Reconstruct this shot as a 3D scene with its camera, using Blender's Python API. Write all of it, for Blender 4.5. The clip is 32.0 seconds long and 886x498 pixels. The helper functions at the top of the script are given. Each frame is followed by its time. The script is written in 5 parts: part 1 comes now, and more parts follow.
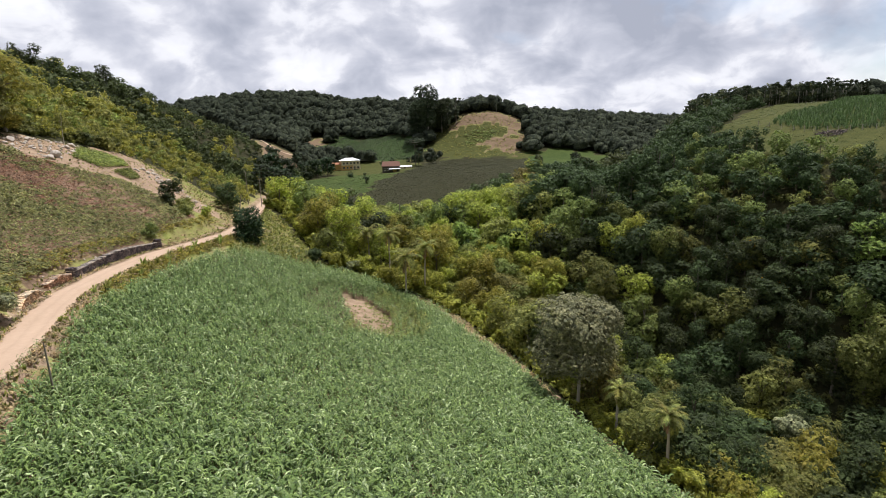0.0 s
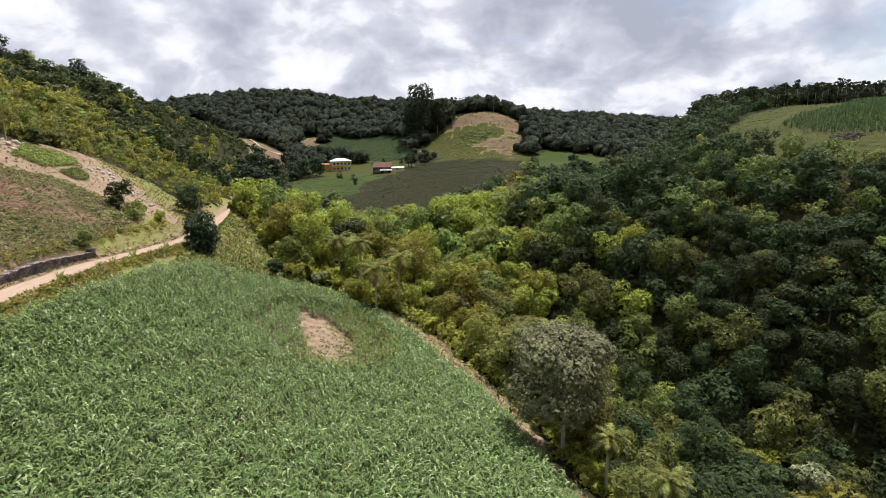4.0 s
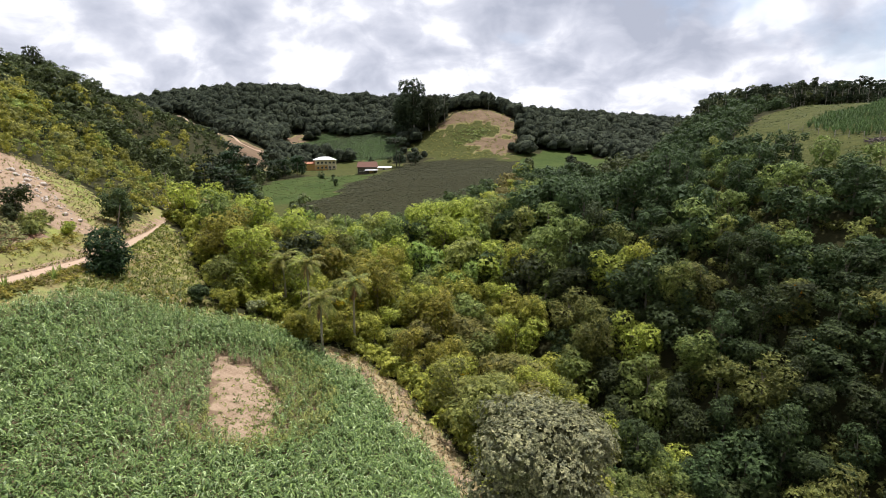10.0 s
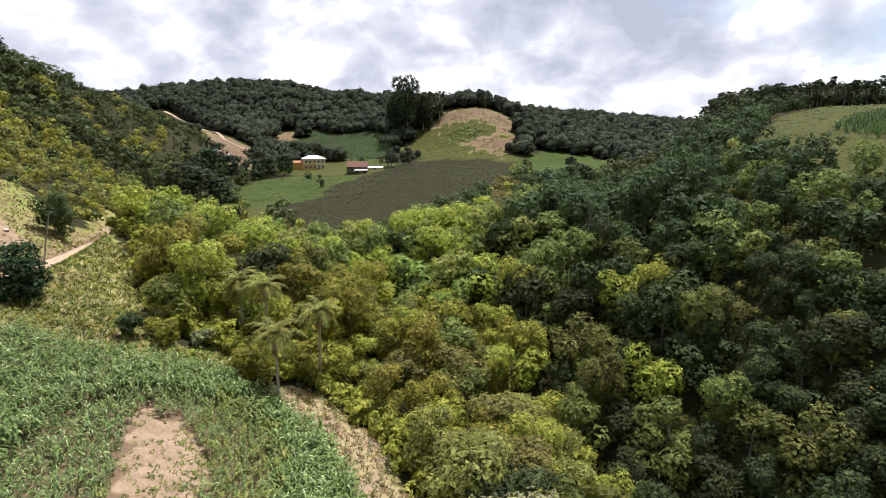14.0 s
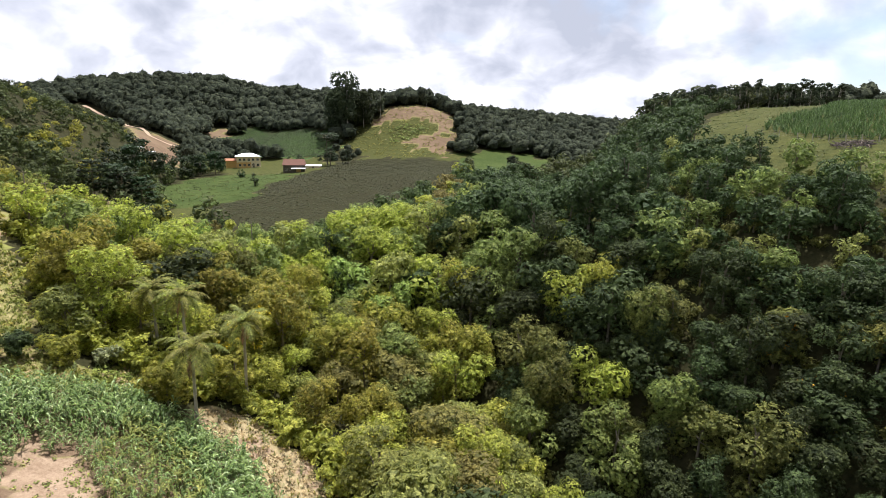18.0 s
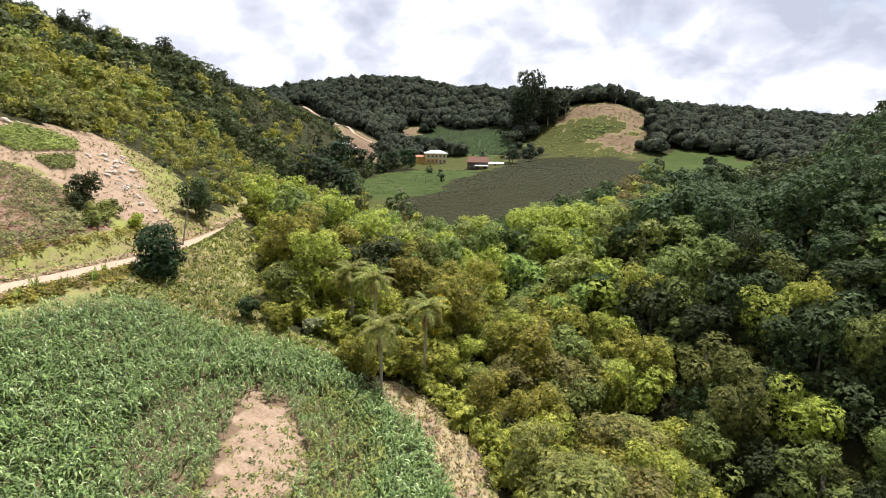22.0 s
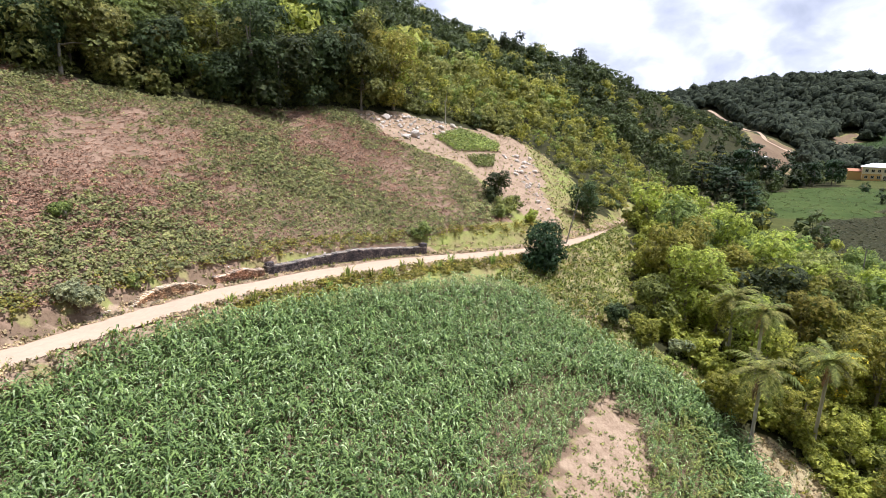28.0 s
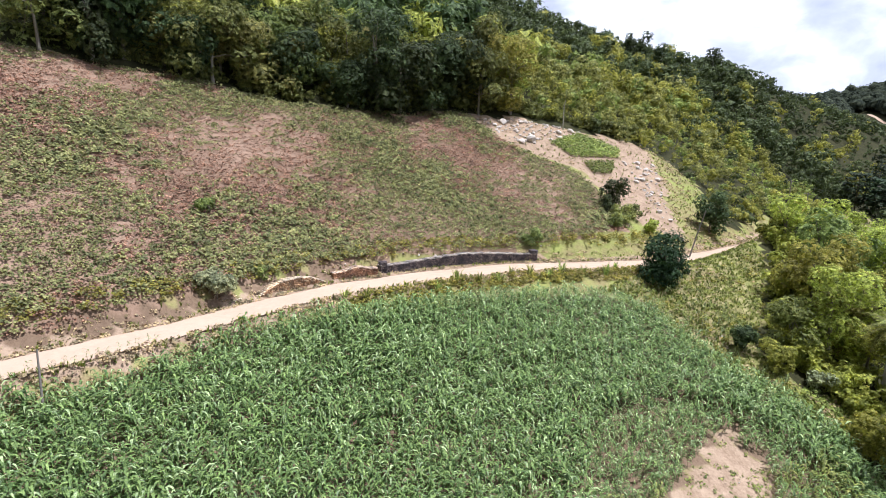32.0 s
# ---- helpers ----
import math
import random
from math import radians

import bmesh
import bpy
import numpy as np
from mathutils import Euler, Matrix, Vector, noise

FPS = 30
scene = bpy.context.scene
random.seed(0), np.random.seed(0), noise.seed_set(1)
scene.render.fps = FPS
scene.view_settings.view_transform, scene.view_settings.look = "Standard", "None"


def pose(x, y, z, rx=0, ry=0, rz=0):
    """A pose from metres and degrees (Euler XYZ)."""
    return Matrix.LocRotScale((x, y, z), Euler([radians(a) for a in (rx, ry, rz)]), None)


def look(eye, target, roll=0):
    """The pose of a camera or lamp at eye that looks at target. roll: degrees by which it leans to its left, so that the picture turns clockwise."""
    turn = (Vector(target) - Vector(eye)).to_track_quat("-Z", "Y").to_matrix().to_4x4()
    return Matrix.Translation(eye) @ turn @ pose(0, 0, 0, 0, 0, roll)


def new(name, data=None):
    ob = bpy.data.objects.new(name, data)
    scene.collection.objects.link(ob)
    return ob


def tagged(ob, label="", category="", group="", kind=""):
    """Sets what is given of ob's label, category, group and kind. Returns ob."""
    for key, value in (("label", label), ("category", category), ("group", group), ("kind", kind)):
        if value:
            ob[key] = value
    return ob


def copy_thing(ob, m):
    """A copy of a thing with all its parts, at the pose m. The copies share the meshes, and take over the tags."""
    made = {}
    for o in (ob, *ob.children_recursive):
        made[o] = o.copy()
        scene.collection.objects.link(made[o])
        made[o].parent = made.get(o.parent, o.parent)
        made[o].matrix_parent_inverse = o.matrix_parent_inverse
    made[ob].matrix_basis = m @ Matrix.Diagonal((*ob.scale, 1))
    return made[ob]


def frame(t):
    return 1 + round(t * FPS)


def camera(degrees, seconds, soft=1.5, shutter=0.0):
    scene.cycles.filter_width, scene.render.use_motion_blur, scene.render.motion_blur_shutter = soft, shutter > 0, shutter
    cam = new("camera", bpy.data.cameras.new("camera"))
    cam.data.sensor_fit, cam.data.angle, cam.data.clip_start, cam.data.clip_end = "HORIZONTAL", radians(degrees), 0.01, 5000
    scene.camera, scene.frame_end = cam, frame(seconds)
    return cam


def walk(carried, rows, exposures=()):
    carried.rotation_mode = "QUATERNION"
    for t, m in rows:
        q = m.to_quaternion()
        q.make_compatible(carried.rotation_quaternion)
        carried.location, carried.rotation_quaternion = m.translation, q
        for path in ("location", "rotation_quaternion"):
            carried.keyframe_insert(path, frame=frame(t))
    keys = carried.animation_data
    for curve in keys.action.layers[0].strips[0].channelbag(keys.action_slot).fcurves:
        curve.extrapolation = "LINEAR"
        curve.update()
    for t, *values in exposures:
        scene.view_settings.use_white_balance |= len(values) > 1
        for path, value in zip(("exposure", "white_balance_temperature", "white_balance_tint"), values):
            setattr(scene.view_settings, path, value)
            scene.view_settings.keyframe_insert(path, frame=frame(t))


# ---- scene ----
cam = camera(77.7, 32.0, soft=0.85)
PATH = [
    (0, (-7.221, -48.655, 34.987), (-7.412, -46.707, 34.575), -1.8),
    (3, (-4.482, -39.603, 34.589), (-4.674, -37.654, 34.181), -1.4),
    (6, (-2.293, -30.259, 34.351), (-2.488, -28.311, 33.942), -1.1),
    (9, (-0.513, -20.51, 34.58), (-0.704, -18.563, 34.165), -0.9),
    (11, (0.059, -13.494, 34.553), (-0.125, -11.547, 34.138), -0.5),
    (13, (0.236, -6.511, 34.575), (0.059, -4.563, 34.157), -0.3),
    (14.5, (0.263, -1.183, 34.696), (0.087, 0.764, 34.274), 0.0),
    (16.5, (0.483, 2.224, 34.515), (0.298, 4.167, 34.082), 0.3),
    (17, (0.602, 2.12, 34.304), (0.518, 4.072, 33.876), 0.4),
    (17.5, (0.637, 2.038, 34.15), (0.636, 3.992, 33.723), 0.3),
    (18, (0.592, 1.959, 34.02), (0.621, 3.914, 33.598), 0.4),
    (18.5, (0.478, 1.878, 34.03), (0.546, 3.832, 33.608), 0.4),
    (19, (0.374, 1.853, 34.157), (0.647, 3.789, 33.738), 0.3),
    (19.5, (0.614, 1.734, 34.262), (1.024, 3.645, 33.841), 0.3),
    (20, (0.513, 1.51, 34.267), (0.76, 3.449, 33.845), 0.4),
    (20.5, (0.353, 1.371, 34.242), (0.387, 3.325, 33.819), 0.5),
    (21, (0.257, 1.32, 34.17), (0.075, 3.266, 33.744), 0.5),
    (21.5, (0.198, 1.217, 34.158), (-0.191, 3.131, 33.728), 0.4),
    (22, (0.056, 1.261, 34.169), (-0.534, 3.122, 33.736), 0.4),
    (22.5, (-0.073, 1.307, 34.215), (-0.858, 3.095, 33.78), 0.5),
    (23, (0.0, 1.398, 34.301), (-0.971, 3.091, 33.864), 0.4),
    (23.5, (0.03, 1.436, 34.196), (-1.111, 3.02, 33.757), 0.5),
    (24, (0.015, 1.549, 34.178), (-1.283, 3.006, 33.738), 0.5),
    (24.5, (0.039, 1.602, 34.201), (-1.401, 2.919, 33.76), 0.5),
    (25, (0.117, 1.693, 34.255), (-1.395, 2.926, 33.815), 0.5),
    (25.5, (-0.042, 1.774, 34.222), (-1.543, 3.021, 33.783), 0.6),
    (27.5, (-0.204, 1.839, 34.64), (-1.71, 3.083, 34.212), 0.5),
    (28, (-0.261, 1.873, 34.674), (-1.888, 2.953, 34.24), 0.8),
    (28.5, (-0.279, 1.934, 34.641), (-2.013, 2.833, 34.21), 0.5),
    (29, (-0.709, 1.982, 34.729), (-2.474, 2.816, 34.294), 1.1),
    (30, (-1.016, 1.67, 34.737), (-2.768, 2.531, 34.302), 1.4),
    (31, (-1.154, 1.697, 34.716), (-2.901, 2.571, 34.286), 1.4),
    (31.5, (-0.916, 1.773, 34.698), (-2.67, 2.635, 34.272), 1.4),
    (32, (-0.533, 2.14, 34.681), (-2.348, 2.866, 34.257), 1.0),
]
walk(cam, [(t, look(eye, target, roll)) for t, eye, target, roll in PATH], [(0, 0.0, 6200, 13), (9, 0.16, 6200, 13), (14, 0.32, 6200, 13), (18, 0.48, 6200, 13), (21, 0.50, 6200, 13), (25, 0.48, 6150, 13), (28, 0.50, 5780, 15), (32, 0.50, 5580, 15)])

# ---- world, sun, exposure ----
world = bpy.data.worlds.new("sky")
scene.world = world
world.use_nodes = True
wt = world.node_tree
wt.nodes.clear()


def wn(kind, **kw):
    n = wt.nodes.new(kind)
    for k, v in kw.items():
        if k == "op":
            n.operation = v
        elif k == "clamp":
            n.use_clamp = v
        else:
            n.inputs[int(k[1:])].default_value = v
    return n


SUN_TO = Vector((0.18, 0.25, 0.95)).normalized()
sky = wt.nodes.new("ShaderNodeTexSky")
sky.sky_type, sky.sun_disc = "NISHITA", False
sky.sun_elevation, sky.sun_rotation = math.asin(SUN_TO.z), math.atan2(SUN_TO.x, SUN_TO.y)
coord = wt.nodes.new("ShaderNodeTexCoord")
sep = wt.nodes.new("ShaderNodeSeparateXYZ")
wt.links.new(coord.outputs["Generated"], sep.inputs[0])
lift = wn("ShaderNodeMath", op="MAXIMUM", i1=0.0)
wt.links.new(sep.outputs[2], lift.inputs[0])
lift2 = wn("ShaderNodeMath", op="ADD", i1=0.55)
wt.links.new(lift.outputs[0], lift2.inputs[0])
flat = []
for n in (0, 1):
    d = wn("ShaderNodeMath", op="DIVIDE")
    wt.links.new(sep.outputs[n], d.inputs[0])
    wt.links.new(lift2.outputs[0], d.inputs[1])
    flat.append(d)
comb = wt.nodes.new("ShaderNodeCombineXYZ")
wt.links.new(flat[0].outputs[0], comb.inputs[0])
wt.links.new(flat[1].outputs[0], comb.inputs[1])
comb.inputs[2].default_value = 0.35


def cloud_noise(scale, detail, rough, shift):
    m = wt.nodes.new("ShaderNodeMapping")
    m.inputs["Location"].default_value = shift
    wt.links.new(comb.outputs[0], m.inputs[0])
    n = wt.nodes.new("ShaderNodeTexNoise")
    n.inputs["Scale"].default_value, n.inputs["Detail"].default_value, n.inputs["Roughness"].default_value = scale, detail, rough
    n.inputs["Distortion"].default_value = 0.35
    wt.links.new(m.outputs[0], n.inputs["Vector"])
    return n


def wramp(src, *stops):
    r = wt.nodes.new("ShaderNodeValToRGB")
    while len(r.color_ramp.elements) < len(stops):
        r.color_ramp.elements.new(0.5)
    for e, (p, c) in zip(r.color_ramp.elements, stops):
        e.position, e.color = p, (*c, 1)
    wt.links.new(src.outputs[0], r.inputs[0])
    return r


cover = wramp(cloud_noise(1.3, 6, 0.55, (3.1, 1.7, 0)), (0.26, (0, 0, 0)), (0.40, (1, 1, 1)))
heap = wn("ShaderNodeMath", op="ADD")
for k, (layer, share) in enumerate(((cloud_noise(3.0, 4, 0.50, (7.3, 2.2, 0)), 0.56), (cloud_noise(7.5, 5, 0.52, (1.1, 5.2, 0)), 0.44))):
    part_of = wn("ShaderNodeMath", op="MULTIPLY", i1=share)
    wt.links.new(layer.outputs[0], part_of.inputs[0])
    wt.links.new(part_of.outputs[0], heap.inputs[k])
shade = wramp(heap, (0.38, (1.28, 1.28, 1.28)), (0.455, (1.10, 1.10, 1.12)), (0.485, (0.90, 0.91, 0.96)), (0.53, (0.74, 0.76, 0.83)), (0.62, (0.54, 0.57, 0.65)))
bg_sky, bg_cloud, mixer, wout = (wt.nodes.new(k) for k in ("ShaderNodeBackground", "ShaderNodeBackground", "ShaderNodeMixShader", "ShaderNodeOutputWorld"))
bg_sky.inputs[1].default_value, bg_cloud.inputs[1].default_value = 0.12, 0.82
wt.links.new(sky.outputs[0], bg_sky.inputs[0])
wt.links.new(shade.outputs[0], bg_cloud.inputs[0])
wt.links.new(cover.outputs[0], mixer.inputs[0])
wt.links.new(bg_sky.outputs[0], mixer.inputs[1])
wt.links.new(bg_cloud.outputs[0], mixer.inputs[2])
wt.links.new(mixer.outputs[0], wout.inputs[0])

sun = new("sun", bpy.data.lights.new("sun", "SUN"))
sun.data.energy, sun.data.angle, sun.data.color = 4.8, radians(0.6), (1.0, 0.95, 0.86)
sun.matrix_world = look(SUN_TO * 300, (0, 0, 0))


# ---- materials ----
class Mat:
    def __init__(self, name):
        self.m = bpy.data.materials.new(name)
        self.m.use_nodes = True
        self.t = self.m.node_tree
        self.t.nodes.clear()
        self.out = self.t.nodes.new("ShaderNodeOutputMaterial")

    def n(self, kind, ins=(), **props):
        nd = self.t.nodes.new(kind)
        if "op" in props:
            nd.operation = props["op"]
        if "blend" in props:
            nd.data_type, nd.blend_type = "RGBA", props["blend"]
        for key, v in dict(ins).items():
            if hasattr(v, "is_output"):
                self.t.links.new(v, nd.inputs[key])
            else:
                nd.inputs[key].default_value = v
        return nd

    def noise(self, scale, detail=4, rough=0.55, vec=None):
        ins = {"Scale": scale, "Detail": detail, "Roughness": rough}
        if vec is None:
            vec = self.n("ShaderNodeNewGeometry").outputs["Position"]
        ins["Vector"] = vec
        return self.n("ShaderNodeTexNoise", ins).outputs[0]

    def ramp(self, src, *stops):
        r = self.t.nodes.new("ShaderNodeValToRGB")
        while len(r.color_ramp.elements) < len(stops):
            r.color_ramp.elements.new(0.5)
        for e, (p, c) in zip(r.color_ramp.elements, stops):
            e.position, e.color = p, (*c, 1) if len(c) == 3 else c
        self.t.links.new(src, r.inputs[0])
        return r.outputs[0]

    def mix(self, fac, a, b, blend="MIX"):
        nd = self.n("ShaderNodeMix", blend=blend)
        for idx, v in ((0, fac), (6, a), (7, b)):
            if hasattr(v, "is_output"):
                self.t.links.new(v, nd.inputs[idx])
            else:
                nd.inputs[idx].default_value = (*v, 1) if isinstance(v, tuple) and len(v) == 3 else v
        return nd.outputs[2]

    def math(self, op, a, b=0.0):
        return self.n("ShaderNodeMath", {0: a, 1: b}, op=op).outputs[0]

    def end(self, color, rough=0.7, bump=None, strength=0.4, dist=0.05, metal=0.0, spec=0.3, trans=0.0, trans_color=None):
        ins = {"Base Color": color if hasattr(color, "is_output") else (*color, 1), "Roughness": rough, "Metallic": metal, "Specular IOR Level": spec}
        if bump is not None:
            ins["Normal"] = self.n("ShaderNodeBump", {"Height": bump, "Strength": strength, "Distance": dist}).outputs[0]
        b = self.n("ShaderNodeBsdfPrincipled", ins)
        last = b.outputs[0]
        if trans:
            tr = self.n("ShaderNodeBsdfTranslucent", {"Color": trans_color if trans_color is not None else ins["Base Color"]})
            last = self.n("ShaderNodeMixShader", {0: trans, 1: last, 2: tr.outputs[0]}).outputs[0]
        self.t.links.new(last, self.out.inputs[0])
        return self.m


def leaf_mat(name, a, b, rough=0.5, trans=0.28, patch=0.16, spec=0.2, third=None, grain=4.5):
    """Foliage: leaves differ one by one, tree by tree, and in drifts; clump noise paints lit and shaded lumps."""
    m = Mat(name)
    isl = m.n("ShaderNodeNewGeometry").outputs["Random Per Island"]
    col = m.mix(isl, a, b)
    if third:
        pick = m.math("GREATER_THAN", isl, 0.86)
        col = m.mix(pick, col, third)
    obj = m.n("ShaderNodeObjectInfo").outputs["Random"]
    drift = m.noise(patch, 2, 0.5)
    hue = m.math("ADD", m.math("MULTIPLY", obj, 0.05), 0.475)
    val = m.math("ADD", m.math("MULTIPLY", drift, 0.9), m.math("ADD", m.math("MULTIPLY", obj, 0.5), 0.32))
    col = m.n("ShaderNodeHueSaturation", {"Hue": hue, "Saturation": 1.0, "Value": val, "Color": col}).outputs[0]
    # Fine grain is leaf variation; clump noise paints lit tops and shaded sides.
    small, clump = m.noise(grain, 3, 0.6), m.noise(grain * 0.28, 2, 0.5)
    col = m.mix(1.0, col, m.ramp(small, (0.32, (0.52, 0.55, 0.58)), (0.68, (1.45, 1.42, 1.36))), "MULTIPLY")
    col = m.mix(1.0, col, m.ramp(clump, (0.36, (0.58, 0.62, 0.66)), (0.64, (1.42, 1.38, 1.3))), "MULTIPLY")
    return m.end(col, rough, small, 1.0, 0.9 / grain, spec=spec, trans=trans)


def plain_mat(name, a, b, scale=3.0, rough=0.75, bump=0.3, dist=0.03, spec=0.3, metal=0.0):
    m = Mat(name)
    fac = m.math("ADD", m.math("MULTIPLY", m.noise(scale, 6, 0.65), 0.7), m.math("MULTIPLY", m.noise(scale * 0.13, 3), 0.45))
    fac = m.math("SUBTRACT", fac, 0.1)
    return m.end(m.mix(fac, a, b), rough, m.noise(scale * 3, 5, 0.7), bump, dist, metal, spec)


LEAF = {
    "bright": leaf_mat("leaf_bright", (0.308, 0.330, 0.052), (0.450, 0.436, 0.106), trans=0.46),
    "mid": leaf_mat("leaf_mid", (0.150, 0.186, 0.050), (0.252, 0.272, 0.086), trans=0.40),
    # Leaf colour held this low to carry the cloud shade on the ravine slope.
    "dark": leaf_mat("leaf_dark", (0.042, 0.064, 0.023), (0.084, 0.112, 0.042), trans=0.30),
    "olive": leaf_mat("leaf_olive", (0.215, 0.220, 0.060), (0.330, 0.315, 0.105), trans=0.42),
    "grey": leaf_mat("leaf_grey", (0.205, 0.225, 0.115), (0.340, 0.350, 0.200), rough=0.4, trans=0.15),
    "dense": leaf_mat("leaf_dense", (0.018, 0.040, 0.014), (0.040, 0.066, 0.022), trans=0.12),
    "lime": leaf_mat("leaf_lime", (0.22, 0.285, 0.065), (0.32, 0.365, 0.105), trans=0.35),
    # Dark for cloud shade and lifted in blue for haze, both in the colour.
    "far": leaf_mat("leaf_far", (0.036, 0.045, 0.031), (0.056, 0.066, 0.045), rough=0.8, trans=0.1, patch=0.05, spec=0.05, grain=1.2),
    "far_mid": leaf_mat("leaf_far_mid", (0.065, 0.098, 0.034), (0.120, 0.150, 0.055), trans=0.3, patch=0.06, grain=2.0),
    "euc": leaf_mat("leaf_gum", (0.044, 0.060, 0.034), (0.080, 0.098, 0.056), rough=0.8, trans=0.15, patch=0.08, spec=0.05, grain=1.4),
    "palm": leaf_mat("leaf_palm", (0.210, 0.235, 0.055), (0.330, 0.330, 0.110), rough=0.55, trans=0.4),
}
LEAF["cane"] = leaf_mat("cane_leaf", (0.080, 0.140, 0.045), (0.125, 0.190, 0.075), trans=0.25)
FLOWER = leaf_mat("blossom_yellow", (0.62, 0.36, 0.02), (0.75, 0.52, 0.05), trans=0.2)
DEADLEAF = leaf_mat("dead_frond", (0.36, 0.22, 0.13), (0.50, 0.34, 0.22), trans=0.1)
# The pale third colour paints whitish leaf highlights on some maize leaves.
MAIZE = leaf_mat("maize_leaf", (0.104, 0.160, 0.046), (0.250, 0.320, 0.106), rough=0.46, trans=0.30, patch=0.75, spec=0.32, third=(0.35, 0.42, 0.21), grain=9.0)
MAIZE_PALE = leaf_mat("maize_yellowing", (0.17, 0.20, 0.05), (0.26, 0.25, 0.08), rough=0.45, trans=0.3)
GRASS = leaf_mat("grass_blade", (0.19, 0.245, 0.050), (0.31, 0.345, 0.090), trans=0.3, patch=0.3)
DRYGRASS = leaf_mat("dry_grass", (0.34, 0.27, 0.14), (0.52, 0.42, 0.24), trans=0.2, patch=0.3)
BARK = plain_mat("bark", (0.16, 0.13, 0.10), (0.30, 0.27, 0.22), 4, 0.9, 0.6)
PALE_BARK = plain_mat("pale_bark", (0.36, 0.33, 0.28), (0.52, 0.48, 0.42), 3, 0.85, 0.4)
CONCRETE = plain_mat("weathered_wood_pole", (0.17, 0.15, 0.13), (0.30, 0.27, 0.24), 5, 0.85, 0.3)
ROAD_MAT = plain_mat("road_dirt", (0.38, 0.272, 0.195), (0.53, 0.398, 0.298), 1.6, 0.95, 0.5, 0.04, 0.1)
STONE = plain_mat("pale_stone", (0.42, 0.36, 0.32), (0.62, 0.56, 0.50), 2.5, 0.9, 0.5)
OLDWOOD = leaf_mat("old_firewood", (0.110, 0.090, 0.095), (0.22, 0.185, 0.190), rough=0.9, trans=0.0, spec=0.1, third=(0.24, 0.20, 0.18))
NEWWOOD = leaf_mat("split_firewood", (0.25, 0.125, 0.085), (0.43, 0.25, 0.175), rough=0.9, trans=0.0, spec=0.1, third=(0.56, 0.39, 0.29))
PALEWOOD = leaf_mat("bleached_firewood", (0.50, 0.36, 0.28), (0.64, 0.49, 0.40), rough=0.9, trans=0.0, spec=0.1)


CROP_GREEN = leaf_mat("crop_green", (0.200, 0.230, 0.085), (0.340, 0.345, 0.150), rough=0.6, trans=0.3, patch=0.35)
CROP_BROWN = leaf_mat("crop_withered", (0.290, 0.180, 0.105), (0.500, 0.345, 0.215), rough=0.8, trans=0.2, patch=0.35, spec=0.1)


def zone_ground():
    """The open ground: dry verge, bare soil, grass, forest floor darkened for tree shade, crop soil, tilled field, low
    green crop, each where it lies.
    """
    m = Mat("ground_soil")
    a = m.t.nodes.new("ShaderNodeAttribute")
    a.attribute_name = "zone_a"
    b = m.t.nodes.new("ShaderNodeAttribute")
    b.attribute_name = "zone_b"
    za = m.n("ShaderNodeSeparateColor", {0: a.outputs[0]}).outputs
    zb = m.n("ShaderNodeSeparateColor", {0: b.outputs[0]}).outputs
    c = m.t.nodes.new("ShaderNodeAttribute")
    c.attribute_name = "zone_c"
    zc = m.n("ShaderNodeSeparateColor", {0: c.outputs[0]}).outputs
    fine, mid, wide = m.noise(3.2, 6, 0.7), m.noise(0.55, 5, 0.6), m.noise(0.08, 4, 0.6)
    jit = m.math("MULTIPLY", m.math("SUBTRACT", mid, 0.5), 0.9)

    def weight(src):
        return m.ramp(m.math("ADD", src, jit), (0.38, (0, 0, 0)), (0.62, (1, 1, 1)))

    def tone(lo, hi, src=None):
        return m.mix(m.ramp(m.math("ADD", m.math("MULTIPLY", fine, 0.5), m.math("MULTIPLY", mid if src is None else src, 0.5)), (0.36, (0, 0, 0)), (0.64, (1, 1, 1))), lo, hi)

    col = m.mix(m.ramp(m.math("ADD", m.math("MULTIPLY", wide, 0.5), m.math("MULTIPLY", mid, 0.5)), (0.40, (0, 0, 0)), (0.6, (1, 1, 1))), tone((0.20, 0.160, 0.075), (0.34, 0.265, 0.145)), tone((0.150, 0.185, 0.042), (0.27, 0.285, 0.085)))
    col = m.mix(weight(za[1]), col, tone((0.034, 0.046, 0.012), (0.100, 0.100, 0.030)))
    # Forest floor, its colour lowered to deepen the shade between trees.
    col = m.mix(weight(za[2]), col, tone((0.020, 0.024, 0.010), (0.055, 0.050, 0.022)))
    col = m.mix(weight(zb[0]), col, tone((0.130, 0.088, 0.058), (0.235, 0.165, 0.110), wide))
    col = m.mix(weight(zc[0]), col, tone((0.19, 0.122, 0.082), (0.33, 0.228, 0.162), wide))
    # Valley meadows: green taken down to include the cloud shade.
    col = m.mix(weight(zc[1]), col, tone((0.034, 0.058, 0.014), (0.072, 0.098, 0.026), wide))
    col = m.mix(weight(zc[2]), col, tone((0.26, 0.205, 0.115), (0.45, 0.370, 0.215)))
    # Tilled field: brown taken down likewise, cloud shade included in the tone.
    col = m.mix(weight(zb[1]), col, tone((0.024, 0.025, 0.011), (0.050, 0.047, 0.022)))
    col = m.mix(weight(zb[2]), col, tone((0.040, 0.075, 0.022), (0.075, 0.115, 0.038), wide))
    col = m.mix(weight(za[0]), col, tone((0.22, 0.150, 0.100), (0.40, 0.298, 0.210)))
    return m.end(col, 0.95, m.math("ADD", fine, m.math("MULTIPLY", mid, 2.0)), 0.6, 0.12, spec=0.1)


GROUND = zone_ground()


